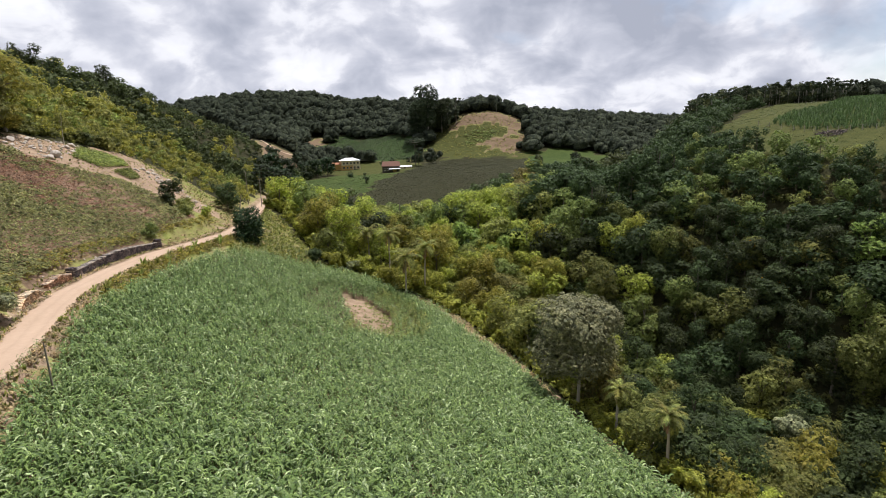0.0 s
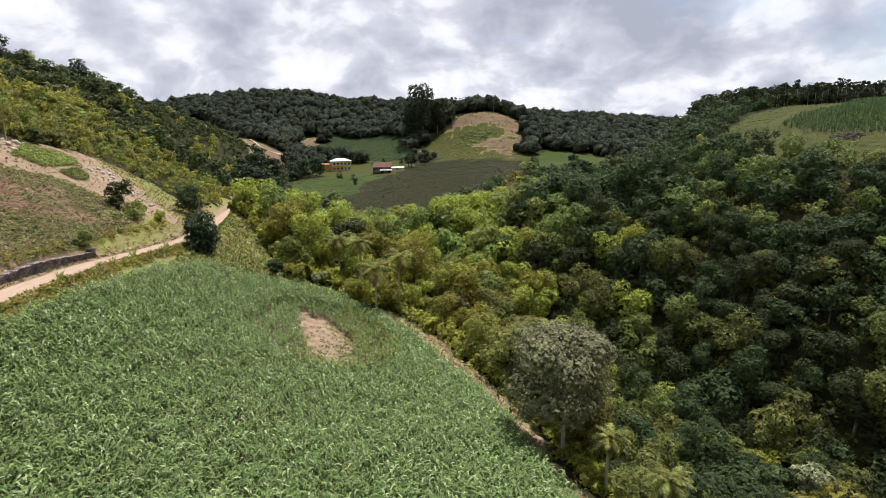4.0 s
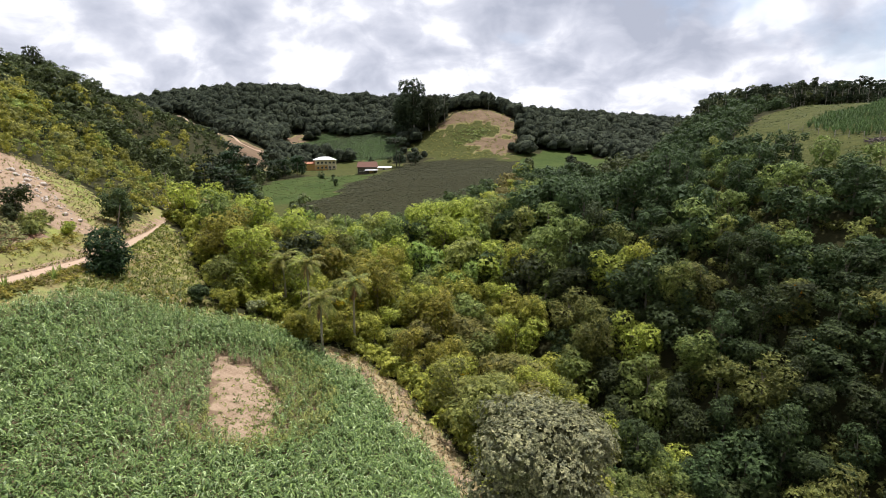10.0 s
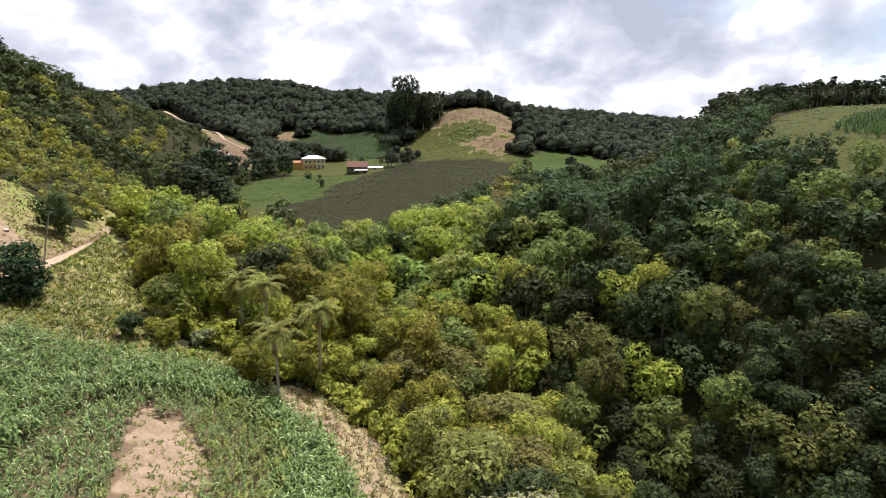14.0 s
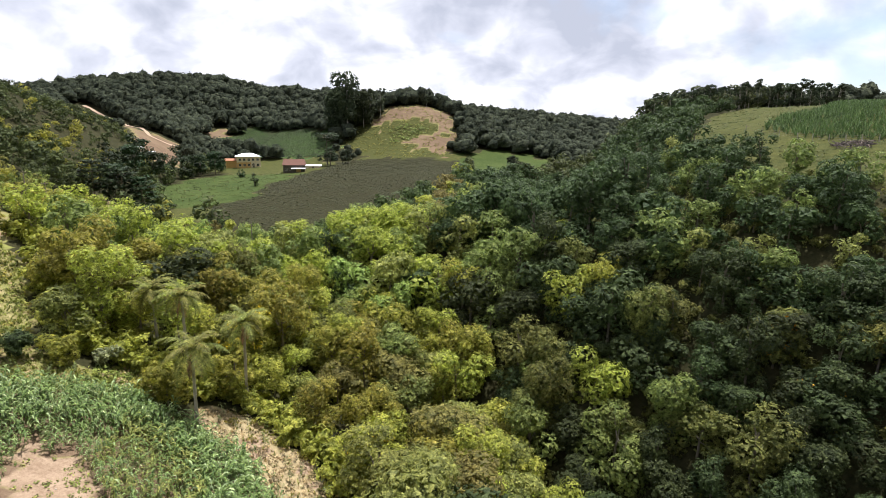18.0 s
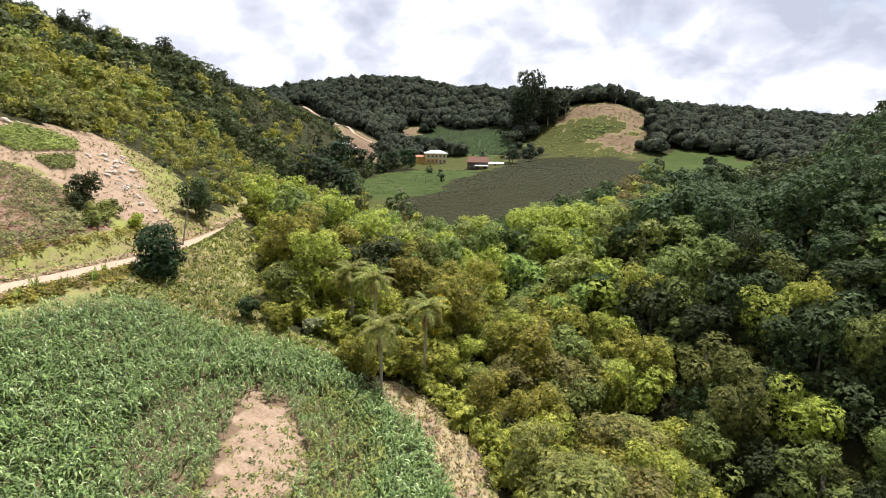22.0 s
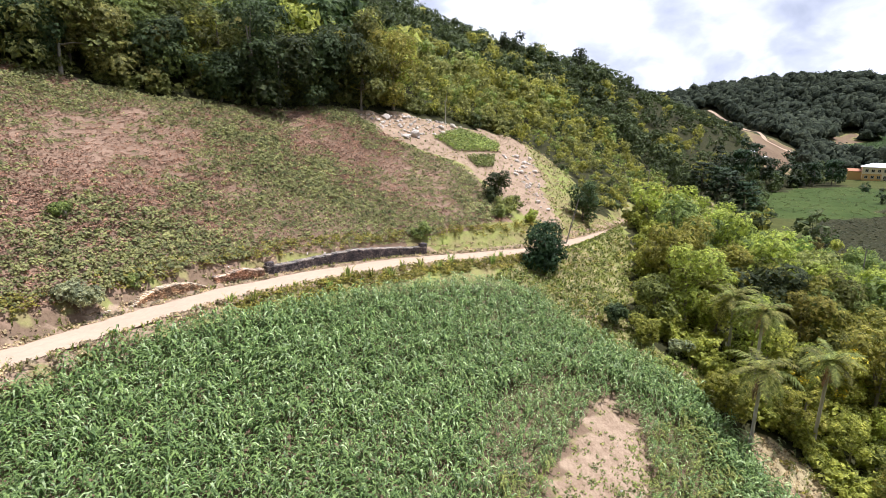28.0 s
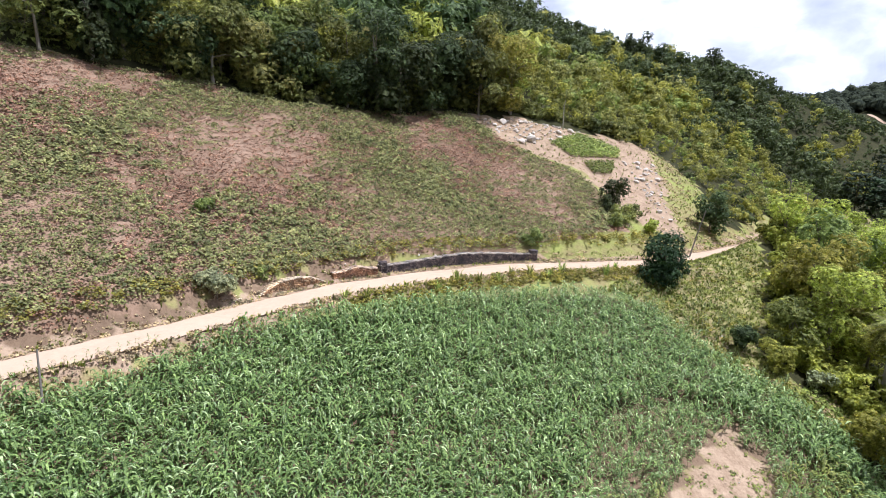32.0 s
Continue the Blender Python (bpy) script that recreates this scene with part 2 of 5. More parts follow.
# ---- mesh building ----
def big_mesh(name, verts, faces, mats, index=None, smooth=False):
    """A mesh from arrays: faces is a list of (n, 3) or (n, 4) arrays."""
    me = bpy.data.meshes.new(name)
    verts = np.asarray(verts, np.float32)
    faces = [np.asarray(f, np.int32) for f in faces if len(f)]
    me.vertices.add(len(verts))
    me.vertices.foreach_set("co", verts.ravel())
    sizes = np.concatenate([np.full(len(f), f.shape[1], np.int32) for f in faces])
    loops = np.concatenate([f.ravel() for f in faces])
    me.loops.add(len(loops))
    me.loops.foreach_set("vertex_index", loops)
    me.polygons.add(len(sizes))
    me.polygons.foreach_set("loop_start", np.concatenate([[0], np.cumsum(sizes)[:-1]]).astype(np.int32))
    me.polygons.foreach_set("loop_total", sizes)
    for m in mats if isinstance(mats, (list, tuple)) else [mats]:
        me.materials.append(m)
    if index is not None:
        me.polygons.foreach_set("material_index", np.asarray(index, np.int32))
    if smooth:
        me.polygons.foreach_set("use_smooth", np.ones(len(sizes), bool))
    me.update(calc_edges=True)
    return me


def part(name, me, parent, label=""):
    ob = new(name, me)
    ob.parent = parent
    return tagged(ob, label)


def bm_mesh(name, bm, mat, smooth=False):
    me = bpy.data.meshes.new(name)
    bm.normal_update()
    bm.to_mesh(me)
    bm.free()
    me.materials.append(mat)
    if smooth:
        me.polygons.foreach_set("use_smooth", np.ones(len(me.polygons), bool))
    return me


def box_bm(boxes, bevel=0.0):
    """Bevelled boxes (x0, y0, z0, x1, y1, z1) in one bmesh."""
    bm = bmesh.new()
    for x0, y0, z0, x1, y1, z1 in boxes:
        m = Matrix.Translation(((x0 + x1) / 2, (y0 + y1) / 2, (z0 + z1) / 2)) @ Matrix.Diagonal((x1 - x0, y1 - y0, z1 - z0, 1))
        bmesh.ops.create_cube(bm, size=1, matrix=m)
    if bevel:
        bmesh.ops.bevel(bm, geom=bm.edges[:], offset=bevel, segments=1, affect="EDGES")
    return bm


def unit(v):
    return v / np.maximum(np.linalg.norm(v, axis=-1, keepdims=True), 1e-9)


def leaf_quads(rng, pos, normal, length, ratio=0.55, spread=0.75):
    """Folded rhombic leaf sprays at pos, turned about their normals."""
    n = unit(normal + spread * rng.normal(size=pos.shape) * 0.6)
    t = unit(np.cross(n, rng.normal(size=pos.shape)))
    b = np.cross(n, t)
    length = np.broadcast_to(np.asarray(length, float), (len(pos),))[:, None] * rng.uniform(0.7, 1.3, (len(pos), 1))
    fold = n * length * 0.12
    v = np.stack([pos - t * length * 0.5 - fold, pos + b * length * ratio * 0.5, pos + t * length * 0.5 - fold, pos - b * length * ratio * 0.5], 1).reshape(-1, 3)
    i = np.arange(len(pos))[:, None] * 4
    return v, np.concatenate([i + [0, 1, 3], i + [1, 2, 3]]).astype(np.int32)


def leaf_tris(rng, pos, normal, length, ratio=0.62, spread=0.5):
    """Pointed leaf sprays at pos, turned about their normals."""
    n = unit(normal + spread * rng.normal(size=pos.shape) * 0.6)
    t = unit(np.cross(n, rng.normal(size=pos.shape)))
    b = np.cross(n, t)
    length = length * rng.uniform(0.65, 1.35, (len(pos), 1))
    v = np.stack([pos - t * length * 0.45 + b * length * ratio * 0.5, pos - t * length * 0.45 - b * length * ratio * 0.5, pos + t * length * 0.6 - n * length * 0.15], 1).reshape(-1, 3)
    return v, np.arange(len(pos) * 3, dtype=np.int32).reshape(-1, 3)


def tubes(paths, sides=6):
    """Tapered tubes: each path is a list of (point, radius)."""
    verts, quads, start = [], [], 0
    for path in paths:
        pts = np.array([p for p, _ in path], float)
        for k, (p, r) in enumerate(path):
            d = unit(pts[min(k + 1, len(pts) - 1)] - pts[max(k - 1, 0)])
            u = unit(np.cross(d, (0.3, 0.9, 0.1) if abs(d[2]) > 0.5 else (0, 0, 1)))
            w = np.cross(d, u)
            for s in range(sides):
                a = 2 * math.pi * s / sides
                verts.append(np.array(p) + r * (math.cos(a) * u + math.sin(a) * w))
        for k in range(len(path) - 1):
            for s in range(sides):
                s2 = (s + 1) % sides
                quads.append((start + k * sides + s, start + k * sides + s2, start + (k + 1) * sides + s2, start + (k + 1) * sides + s))
        start = len(verts)
    return np.array(verts), np.array(quads, np.int32)


def crown(rng, R, z0, z1, lobes, leaves, size, clump=8, flat=0.8, up=0.35, top_heavy=0.5, fill=0.82, shell=34):
    """A broadleaf crown: uneven lobes, each set all over with knots of leaf sprays."""
    ang, rad = rng.uniform(0, 2 * math.pi, lobes), R * 0.70 * np.sqrt(rng.uniform(0.02, 1, lobes))
    h = np.clip(rng.beta(1.6, 1.6 - 0.8 * top_heavy, lobes), 0.12, 0.92) * (1 - 0.35 * (rad / R) ** 2)
    c = np.stack([rad * np.cos(ang), rad * np.sin(ang), z0 + (z1 - z0) * h], 1)
    r = R * rng.uniform(0.30, 0.54, lobes)
    c[:, 2] = np.clip(c[:, 2], z0 + r * flat * 0.6, z1 - r * flat)
    count = int(leaves / clump * 1.6)
    pick = rng.choice(lobes, count, p=r**2 / (r**2).sum())
    d = unit(rng.normal(size=(count, 3)) + (0, 0, up))
    p = c[pick] + d * (r[pick] * rng.uniform(0.80, 1.04, count))[:, None] * (1, 1, flat)
    inner = (np.linalg.norm((p[:, None] - c[None]) / (1, 1, flat), axis=2) / r[None] < 0.70).any(1)
    p, d = p[~inner][: leaves // clump], d[~inner][: leaves // clump]
    e = unit(rng.normal(size=(len(p) * clump, 3)) + np.repeat(d, clump, 0) * 0.7 + (0, 0, 0.35))
    pos = np.repeat(p, clump, 0) + e * (size * rng.uniform(0.5, 1.15, len(e)))[:, None] * (1, 1, 0.75)
    nor = e * 0.25 + np.repeat(d, clump, 0) * 0.85 + (0, 0, 0.40)
    v, f = leaf_tris(rng, pos, nor, size)
    # the close inner foliage of each lobe
    k = np.repeat(np.arange(lobes), shell)
    d = unit(rng.normal(size=(len(k), 3)) + (0, 0, 0.25))
    sv, sf = leaf_tris(rng, c[k] + d * (r[k] * fill)[:, None] * (1, 1, flat), d + (0, 0, 0.3), r[k][:, None] * 0.50 * (24 / shell) ** 0.5, 0.9, 0.45)
    return (np.concatenate([v, sv]), np.concatenate([f, sf + len(v)])), c, r


def trunk_paths(rng, height, radius, centres, lean=0.04, limbs=4):
    bend = rng.normal(size=2) * lean * height
    stem = [((bend[0] * f * f, bend[1] * f * f, height * f - 0.4 * (f == 0)), radius * (1 - 0.62 * f) * (1.35 if f == 0 else 1)) for f in (0, 0.15, 0.4, 0.7, 1)]
    paths = [stem]
    for k in range(min(limbs, len(centres))):
        f = rng.uniform(0.4, 0.85)
        s = np.array((bend[0] * f * f, bend[1] * f * f, height * f))
        e = centres[k] * (0.85, 0.85, 1)
        paths.append([(s, radius * 0.5), ((s + e) / 2 + (0, 0, 0.25), radius * 0.32), (e, radius * 0.12)])
    return paths


# ---- the lie of the land ----
def sstep(a, b, v):
    t = np.clip((v - a) / (b - a), 0, 1)
    return t * t * (3 - 2 * t)


def smax(a, b, k):
    return 0.5 * (a + b + np.sqrt((a - b) ** 2 + k * k))


def smin(a, b, k):
    return 0.5 * (a + b - np.sqrt((a - b) ** 2 + k * k))


def hill(x, y, cx, cy, rx, ry, h, turn=0.0):
    c, s = math.cos(math.radians(turn)), math.sin(math.radians(turn))
    u, v = ((x - cx) * c + (y - cy) * s) / rx, (-(x - cx) * s + (y - cy) * c) / ry
    return h * np.exp(-(u * u + v * v))


# the road's centre line: x and height along y
ROAD_Y = np.array([-70, -45, -30, -14, -3, 6, 14, 26, 38, 50, 62, 78, 92, 103, 133, 180, 240])
ROAD_X = np.array([-14, -30, -39, -47.5, -52.5, -57.5, -61, -63.6, -64.6, -63.8, -63.5, -67.3, -71.5, -75.8, -86, -101, -114])
ROAD_Z = np.array([18.6, 17.8, 17.3, 16.9, 16.8, 16.8, 16.8, 16.7, 16.5, 16.1, 15.6, 15.1, 14.8, 14.5, 13.5, 13, 13])


def road_at(y):
    return np.interp(y, ROAD_Y, ROAD_X), np.interp(y, ROAD_Y, ROAD_Z)


def raw_ground(x, y):
    rx, rz = road_at(y)
    west = rx - x
    # the spur with the maize field, down to the ravine
    ys = smin(y, 72 + 0 * y, 20)
    spur = 1.7 - 0.252 * x - 0.228 * ys - 0.00287 * x * ys + 0.00072 * ys * ys
    spur = spur - 0.012 * np.clip(x + 4 - 0.35 * np.clip(25 - y, 0, 60), 0, 60) ** 2
    # the steep slope across the ravine, and the plateau on top of it
    plateau = 10 + 0.235 * smin(np.hypot(x, y - 60), 140 + 0 * x, 20)
    plateau = plateau - 0.14 * np.clip(112 - x, 0, 70) * sstep(135, 180, y)
    right = smin(-71 + 0.56 * x + 0.75 * y, plateau, 8)
    floor = -17 + 17 * sstep(40, 110, y) - 0.10 * np.clip(x - 20, 0, 60)
    near = smax(smax(spur, floor, 4), right, 4)
    # the open valley farther on
    base = 6.5 + 0.040 * np.clip(y - 140, -60, 400)
    far = base + hill(x, y, -20, 250, 60, 75, 4.0)
    far = far + (plateau - far) * sstep(22, 62, x - 0.15 * (y - 120) - 0.25 * np.clip(y - 170, 0, 400)) * (1 - sstep(250, 400, y))
    w = sstep(95, 140, y)
    z = near * (1 - w) + far * w
    # the left hillside above the road
    up = 1.5 * sstep(2.2, 4.0, west) + 0.50 * np.clip(west - 3, 0, None)
    cap = 64 - 0.14 * np.clip(y - 80, 0, 400) + 9 * sstep(80, 150, y) + 12 * sstep(70, 115, y) * (1 - sstep(150, 200, y)) + 3 * np.sin(y * 0.031 + 1.0)
    left = rz + smin(up, cap + 0 * up, 9)
    start = sstep(130, 210, y)
    far_left = base + smin(0.72 * smax(-(x + 108 + 0.22 * (y - 200)), 0 * x, 10), np.clip(52 - 0.16 * (y - 200) - 9 * sstep(222, 265, y), 8, 60), 9)
    hillside = left * (1 - start) + far_left * start
    z = np.where(west > 0, z * (1 - sstep(0, 3.5, west)) + hillside * sstep(0, 3.5, west), z)
    # level bench for the road
    off = np.abs(x - rx)
    bench = (1 - sstep(2.2, 5.5, off)) * (1 - sstep(150, 190, y))
    z = z * (1 - bench) + rz * bench
    # far ridges and the bare knoll
    z = z + hill(x, y, -210, 545, 300, 105, 44, 3) + hill(x, y, -290, 400, 60, 80, 14)
    z = z + hill(x, y, -12, 405, 62, 62, 25) + hill(x, y, -60, 400, 70, 50, 8)
    z = z + hill(x, y, 190, 520, 260, 90, 5) + hill(x, y, -130, 940, 90, 90, 60)
    z = z + 6 * sstep(500, 1500, np.hypot(x, y))
    return z


def ground(x, y):
    x, y = np.asarray(x, float), np.asarray(y, float)
    z = raw_ground(x, y)
    rough = np.sin(x * 0.31 + 1.3 * np.sin(y * 0.17)) * np.sin(y * 0.27 + 1.1 * np.sin(x * 0.13))
    rx, _ = road_at(y)
    return z + 0.18 * rough * sstep(4, 12, np.abs(x - rx))


def inside(poly, x, y):
    x, y = np.asarray(x, float), np.asarray(y, float)
    hit = np.zeros(x.shape, bool)
    for (x0, y0), (x1, y1) in zip(poly, poly[1:] + poly[:1]):
        cross = (y0 > y) != (y1 > y)
        hit ^= cross & (x < (x1 - x0) * (y - y0) / (y1 - y0 + 1e-12) + x0)
    return hit


MAIZE_FIELD = [(-41, -17), (-44.6, -10.5), (-48.8, -2), (-51.8, 3.3), (-54.4, 9.5), (-55.5, 18), (-56.6, 30), (-56.4, 41), (-55, 47), (-51, 51), (-43.8, 52), (-39.6, 54.5), (-33, 57.5), (-26, 56), (-18, 52.6), (-11.3, 43.5), (-6.5, 39), (-2.4, 31), (4.0, 8), (12, -8), (18, -30), (-8, -40), (-32, -30)]
CLEARING = [(-34.4, 43), (-35.4, 47.5), (-33, 45.2), (-32, 48), (-29.3, 45), (-25.8, 42), (-23.2, 33), (-25, 30.5), (-28.5, 31), (-32.8, 39)]
HILL_FIELD = [(-98, -32), (-104, -5), (-106.5, 19), (-108.5, 49), (-98, 53), (-93, 58), (-88.5, 64), (-79, 64.5), (-72, 64), (-69.3, 45), (-68.3, 25), (-65.5, 12), (-57, -4), (-49, -18), (-38, -40), (-60, -60)]
RUBBLE = [(-108.5, 50), (-107.5, 72), (-107, 96), (-98, 92), (-88, 85), (-79, 79), (-72, 75), (-73, 68), (-80, 66), (-89, 65.5), (-94, 58), (-98, 53)]
GRASS_STRIP = [(-107, 96), (-102, 100), (-84, 95), (-70, 84), (-70, 72), (-73, 75), (-79, 79), (-88, 85), (-98, 92)]
PLOT_A = [(-98.6, 64.5), (-105.4, 76), (-101.5, 84), (-96.9, 80.4), (-94.0, 67.5)]
PLOT_B = [(-92.4, 68.9), (-94.5, 77.5), (-89.6, 73.3), (-88.6, 68)]
SCRUB = [(-57, 46.5), (-61, 62), (-64, 82), (-58, 78), (-50, 68), (-44, 60), (-36, 60), (-34, 57), (-44, 52), (-50, 51)]
EDGE_STRIP = [(-26.5, 60.5), (-22, 62.5), (-18.5, 60.5), (-13.5, 57), (-11, 53), (-8, 48.4), (-5, 44.5), (-2.2, 39), (1, 31), (7, 9), (15, -8), (12, -8), (4, 8), (-2.4, 31), (-11.3, 43.5), (-18, 52.6), (-26, 56)]
TILLED = [(-64, 156), (-73, 183), (-64, 196), (-67, 223), (-60, 258), (-51, 312), (0, 314), (16, 308), (15, 250), (5, 200), (-12, 160), (-43, 140)]
MEADOW = [(-113, 222), (-108, 258), (-96, 268), (-60, 262), (-67, 223), (-64, 196), (-73, 183), (-92, 180)]
TEA = [(-150, 372), (-148, 452), (-86, 400), (-60, 345), (-62, 322), (-116, 346)]
FAR_GREEN = [(9, 300), (27, 346), (60, 356), (74, 330), (62, 275), (47, 250), (20, 220), (12, 240)]
KNOLL = [(-58, 340), (-48, 372), (-34, 392), (-10, 405), (14, 400), (16, 365), (6, 322), (-24, 312)]
KNOLL_GREEN = [(-58, 340), (-50, 368), (-40, 376), (-33, 364), (-24, 368), (-16, 378), (-6, 370), (2, 376), (6, 362), (-6, 352), (-16, 350), (-20, 340), (-8, 332), (4, 330), (2, 320), (-24, 312)]
PLATEAU = [(54, 124), (88, 182), (112, 206), (150, 214), (190, 215), (300, 240), (320, 120), (190, 60), (118, 58), (80, 75), (68, 92), (60, 110)]
CANE = [(78, 134), (90, 147), (104, 152), (128, 176), (170, 172), (150, 126), (112, 92), (100, 94), (89.5, 108), (80, 121)]
CUTTING = [(-136, 258), (-174, 322), (-160, 326), (-149, 340), (-126, 282), (-128, 262)]
RED_BANK = [(-158, 351), (-166, 425), (-157, 442), (-150, 412), (-152, 376)]
YARD = [(-122, 292), (-118, 330), (-70, 330), (-46, 290), (-60, 262), (-100, 270)]
GLADES = [[(-38, 59), (-36, 64), (-31, 63), (-33, 58.5)], [(-33, 92), (-27, 97), (-20, 104), (-16, 98), (-25, 90)], [(-38, 118), (-34, 136), (-22, 138), (-26, 116)]]
LOW_WOOD = [(-268, 432), (-222, 402), (-170, 331), (-158, 312), (-150, 286), (-190, 298), (-225, 345), (-262, 400)]
KNOLL_FOOT = [(-86, 296), (-36, 296), (-36, 318), (-56, 350), (-86, 348)]
KNOLL_SKIRT = [(-42, 296), (30, 300), (28, 332), (-40, 328)]
VALLEY_MOUTH = [(-84, 158), (-84, 186), (-58, 192), (-52, 150)]
OPEN = [KNOLL_SKIRT, VALLEY_MOUTH, MAIZE_FIELD, HILL_FIELD, RUBBLE, GRASS_STRIP, TILLED, MEADOW, TEA, FAR_GREEN, KNOLL, PLATEAU, CUTTING, RED_BANK, YARD, SCRUB, EDGE_STRIP] + GLADES


def axis_steps(lo, hi, step, reach, grow):
    mid = list(np.arange(lo, hi + step, step))
    a, d = [], step
    while (a[-1] if a else mid[-1]) < reach:
        d *= grow
        a.append((a[-1] if a else mid[-1]) + d)
    b, d = [], step
    while (b[-1] if b else mid[0]) > -reach:
        d *= grow
        b.append((b[-1] if b else mid[0]) - d)
    return np.array(b[::-1] + mid + a)


def build_ground():
    xs, ys = axis_steps(-132, 80, 1.5, 3000, 1.06), axis_steps(-50, 130, 1.5, 3500, 1.08)
    far = axis_steps(-50, 130, 1.5, 3500, 1.016)
    ys = np.concatenate([ys[ys < 130], far[far >= 130]])
    X, Y = np.meshgrid(xs, ys)
    x, y = X.ravel(), Y.ravel()
    z = ground(x, y)
    rx, _ = road_at(y)
    z = z - 0.10 * (np.abs(x - rx) < 2.6) * (y < 175)
    nx, ny = len(xs), len(ys)
    i = (np.arange(ny - 1)[:, None] * nx + np.arange(nx - 1)[None]).ravel()
    me = big_mesh("ground", np.stack([x, y, z], 1), [np.stack([i, i + 1, i + nx + 1, i + nx], 1)], GROUND, smooth=True)
    near_road = (np.abs(x - rx) < 3.4) & (y < 175)
    wob = sstep(60, 160, y) * 1.6 + sstep(280, 340, y) * 2.2 + 0.35
    x, y = x + wob * (np.sin(y * 0.31 + 1.3 * np.sin(x * 0.23)) + 0.6 * np.sin(y * 0.83 + x * 0.4)), y + wob * (np.sin(x * 0.29 + 1.1 * np.sin(y * 0.19)) + 0.6 * np.sin(x * 0.77 - y * 0.5))
    soil = inside(RUBBLE, x, y) | inside(CLEARING, x, y) | near_road
    soil = soil | (inside(EDGE_STRIP, x, y) & (np.sin(x * 0.9) + np.sin(y * 0.7) > 0.9))
    cut = (rx - x > 2.4) & (rx - x < 4.6) & (y < 16)
    grass = np.zeros(len(x), bool)
    for p in (MEADOW, FAR_GREEN, KNOLL_GREEN, KNOLL_SKIRT, VALLEY_MOUTH, PLATEAU, YARD, *GLADES[1:]):
        grass |= inside(p, x, y)
    opened = np.zeros(len(x), bool)
    for p in OPEN:
        opened |= inside(p, x, y)
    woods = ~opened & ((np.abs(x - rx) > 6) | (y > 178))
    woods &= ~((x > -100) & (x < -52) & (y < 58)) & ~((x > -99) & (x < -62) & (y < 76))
    maize, hillf = inside(MAIZE_FIELD, x, y) & ~inside(CLEARING, x, y), inside(HILL_FIELD, x, y)
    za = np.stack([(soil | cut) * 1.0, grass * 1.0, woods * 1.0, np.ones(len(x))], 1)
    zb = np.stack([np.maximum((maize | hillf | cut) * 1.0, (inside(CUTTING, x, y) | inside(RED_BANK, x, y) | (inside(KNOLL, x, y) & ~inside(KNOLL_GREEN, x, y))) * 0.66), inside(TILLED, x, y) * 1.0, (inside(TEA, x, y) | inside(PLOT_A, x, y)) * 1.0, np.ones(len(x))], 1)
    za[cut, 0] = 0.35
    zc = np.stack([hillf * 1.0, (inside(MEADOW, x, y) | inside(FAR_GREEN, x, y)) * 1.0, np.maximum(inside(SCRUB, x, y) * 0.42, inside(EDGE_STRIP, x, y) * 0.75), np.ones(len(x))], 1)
    for name, v in (("zone_a", za), ("zone_b", zb), ("zone_c", zc)):
        at = me.attributes.new(name, "FLOAT_COLOR", "POINT")
        at.data.foreach_set("color", v.astype(np.float32).ravel())
    tagged(new("ground", me), "hilly ground of soil, grass and forest floor", "ground", kind="structure")


build_ground()


def build_road(name, ys, half, label, lift=0.03):
    """The track, with two worn wheel lines and a low crown between them."""
    prof = np.linspace(-1, 1, 13)
    dip = np.array([-0.10, -0.02, 0.02, -0.03, -0.06, -0.03, 0.02, -0.03, -0.06, -0.03, 0.02, -0.02, -0.10])
    rng = np.random.default_rng(5)
    verts = []
    for y in ys:
        cx, cz = road_at(y)
        dx = (road_at(y + 1)[0] - road_at(y - 1)[0]) / 2
        t = np.array((dx, 1.0)) / math.hypot(dx, 1)
        w = half * (1 + 0.06 * math.sin(y * 0.6) + 0.04 * rng.normal())
        for p, d in zip(prof, dip):
            verts.append((cx + t[1] * p * w, y - t[0] * p * w, cz + d + lift + 0.01 * rng.normal()))
    n, k = len(ys), len(prof)
    i = (np.arange(n - 1)[:, None] * k + np.arange(k - 1)[None]).ravel()
    me = big_mesh(name, np.array(verts), [np.stack([i, i + 1, i + k + 1, i + k], 1)], ROAD_MAT, smooth=True)
    tagged(new(name, me), label, "road", kind="structure")


build_road("road", np.arange(-48, 140, 0.8), 2.1, "pale dirt farm track with worn wheel lines")


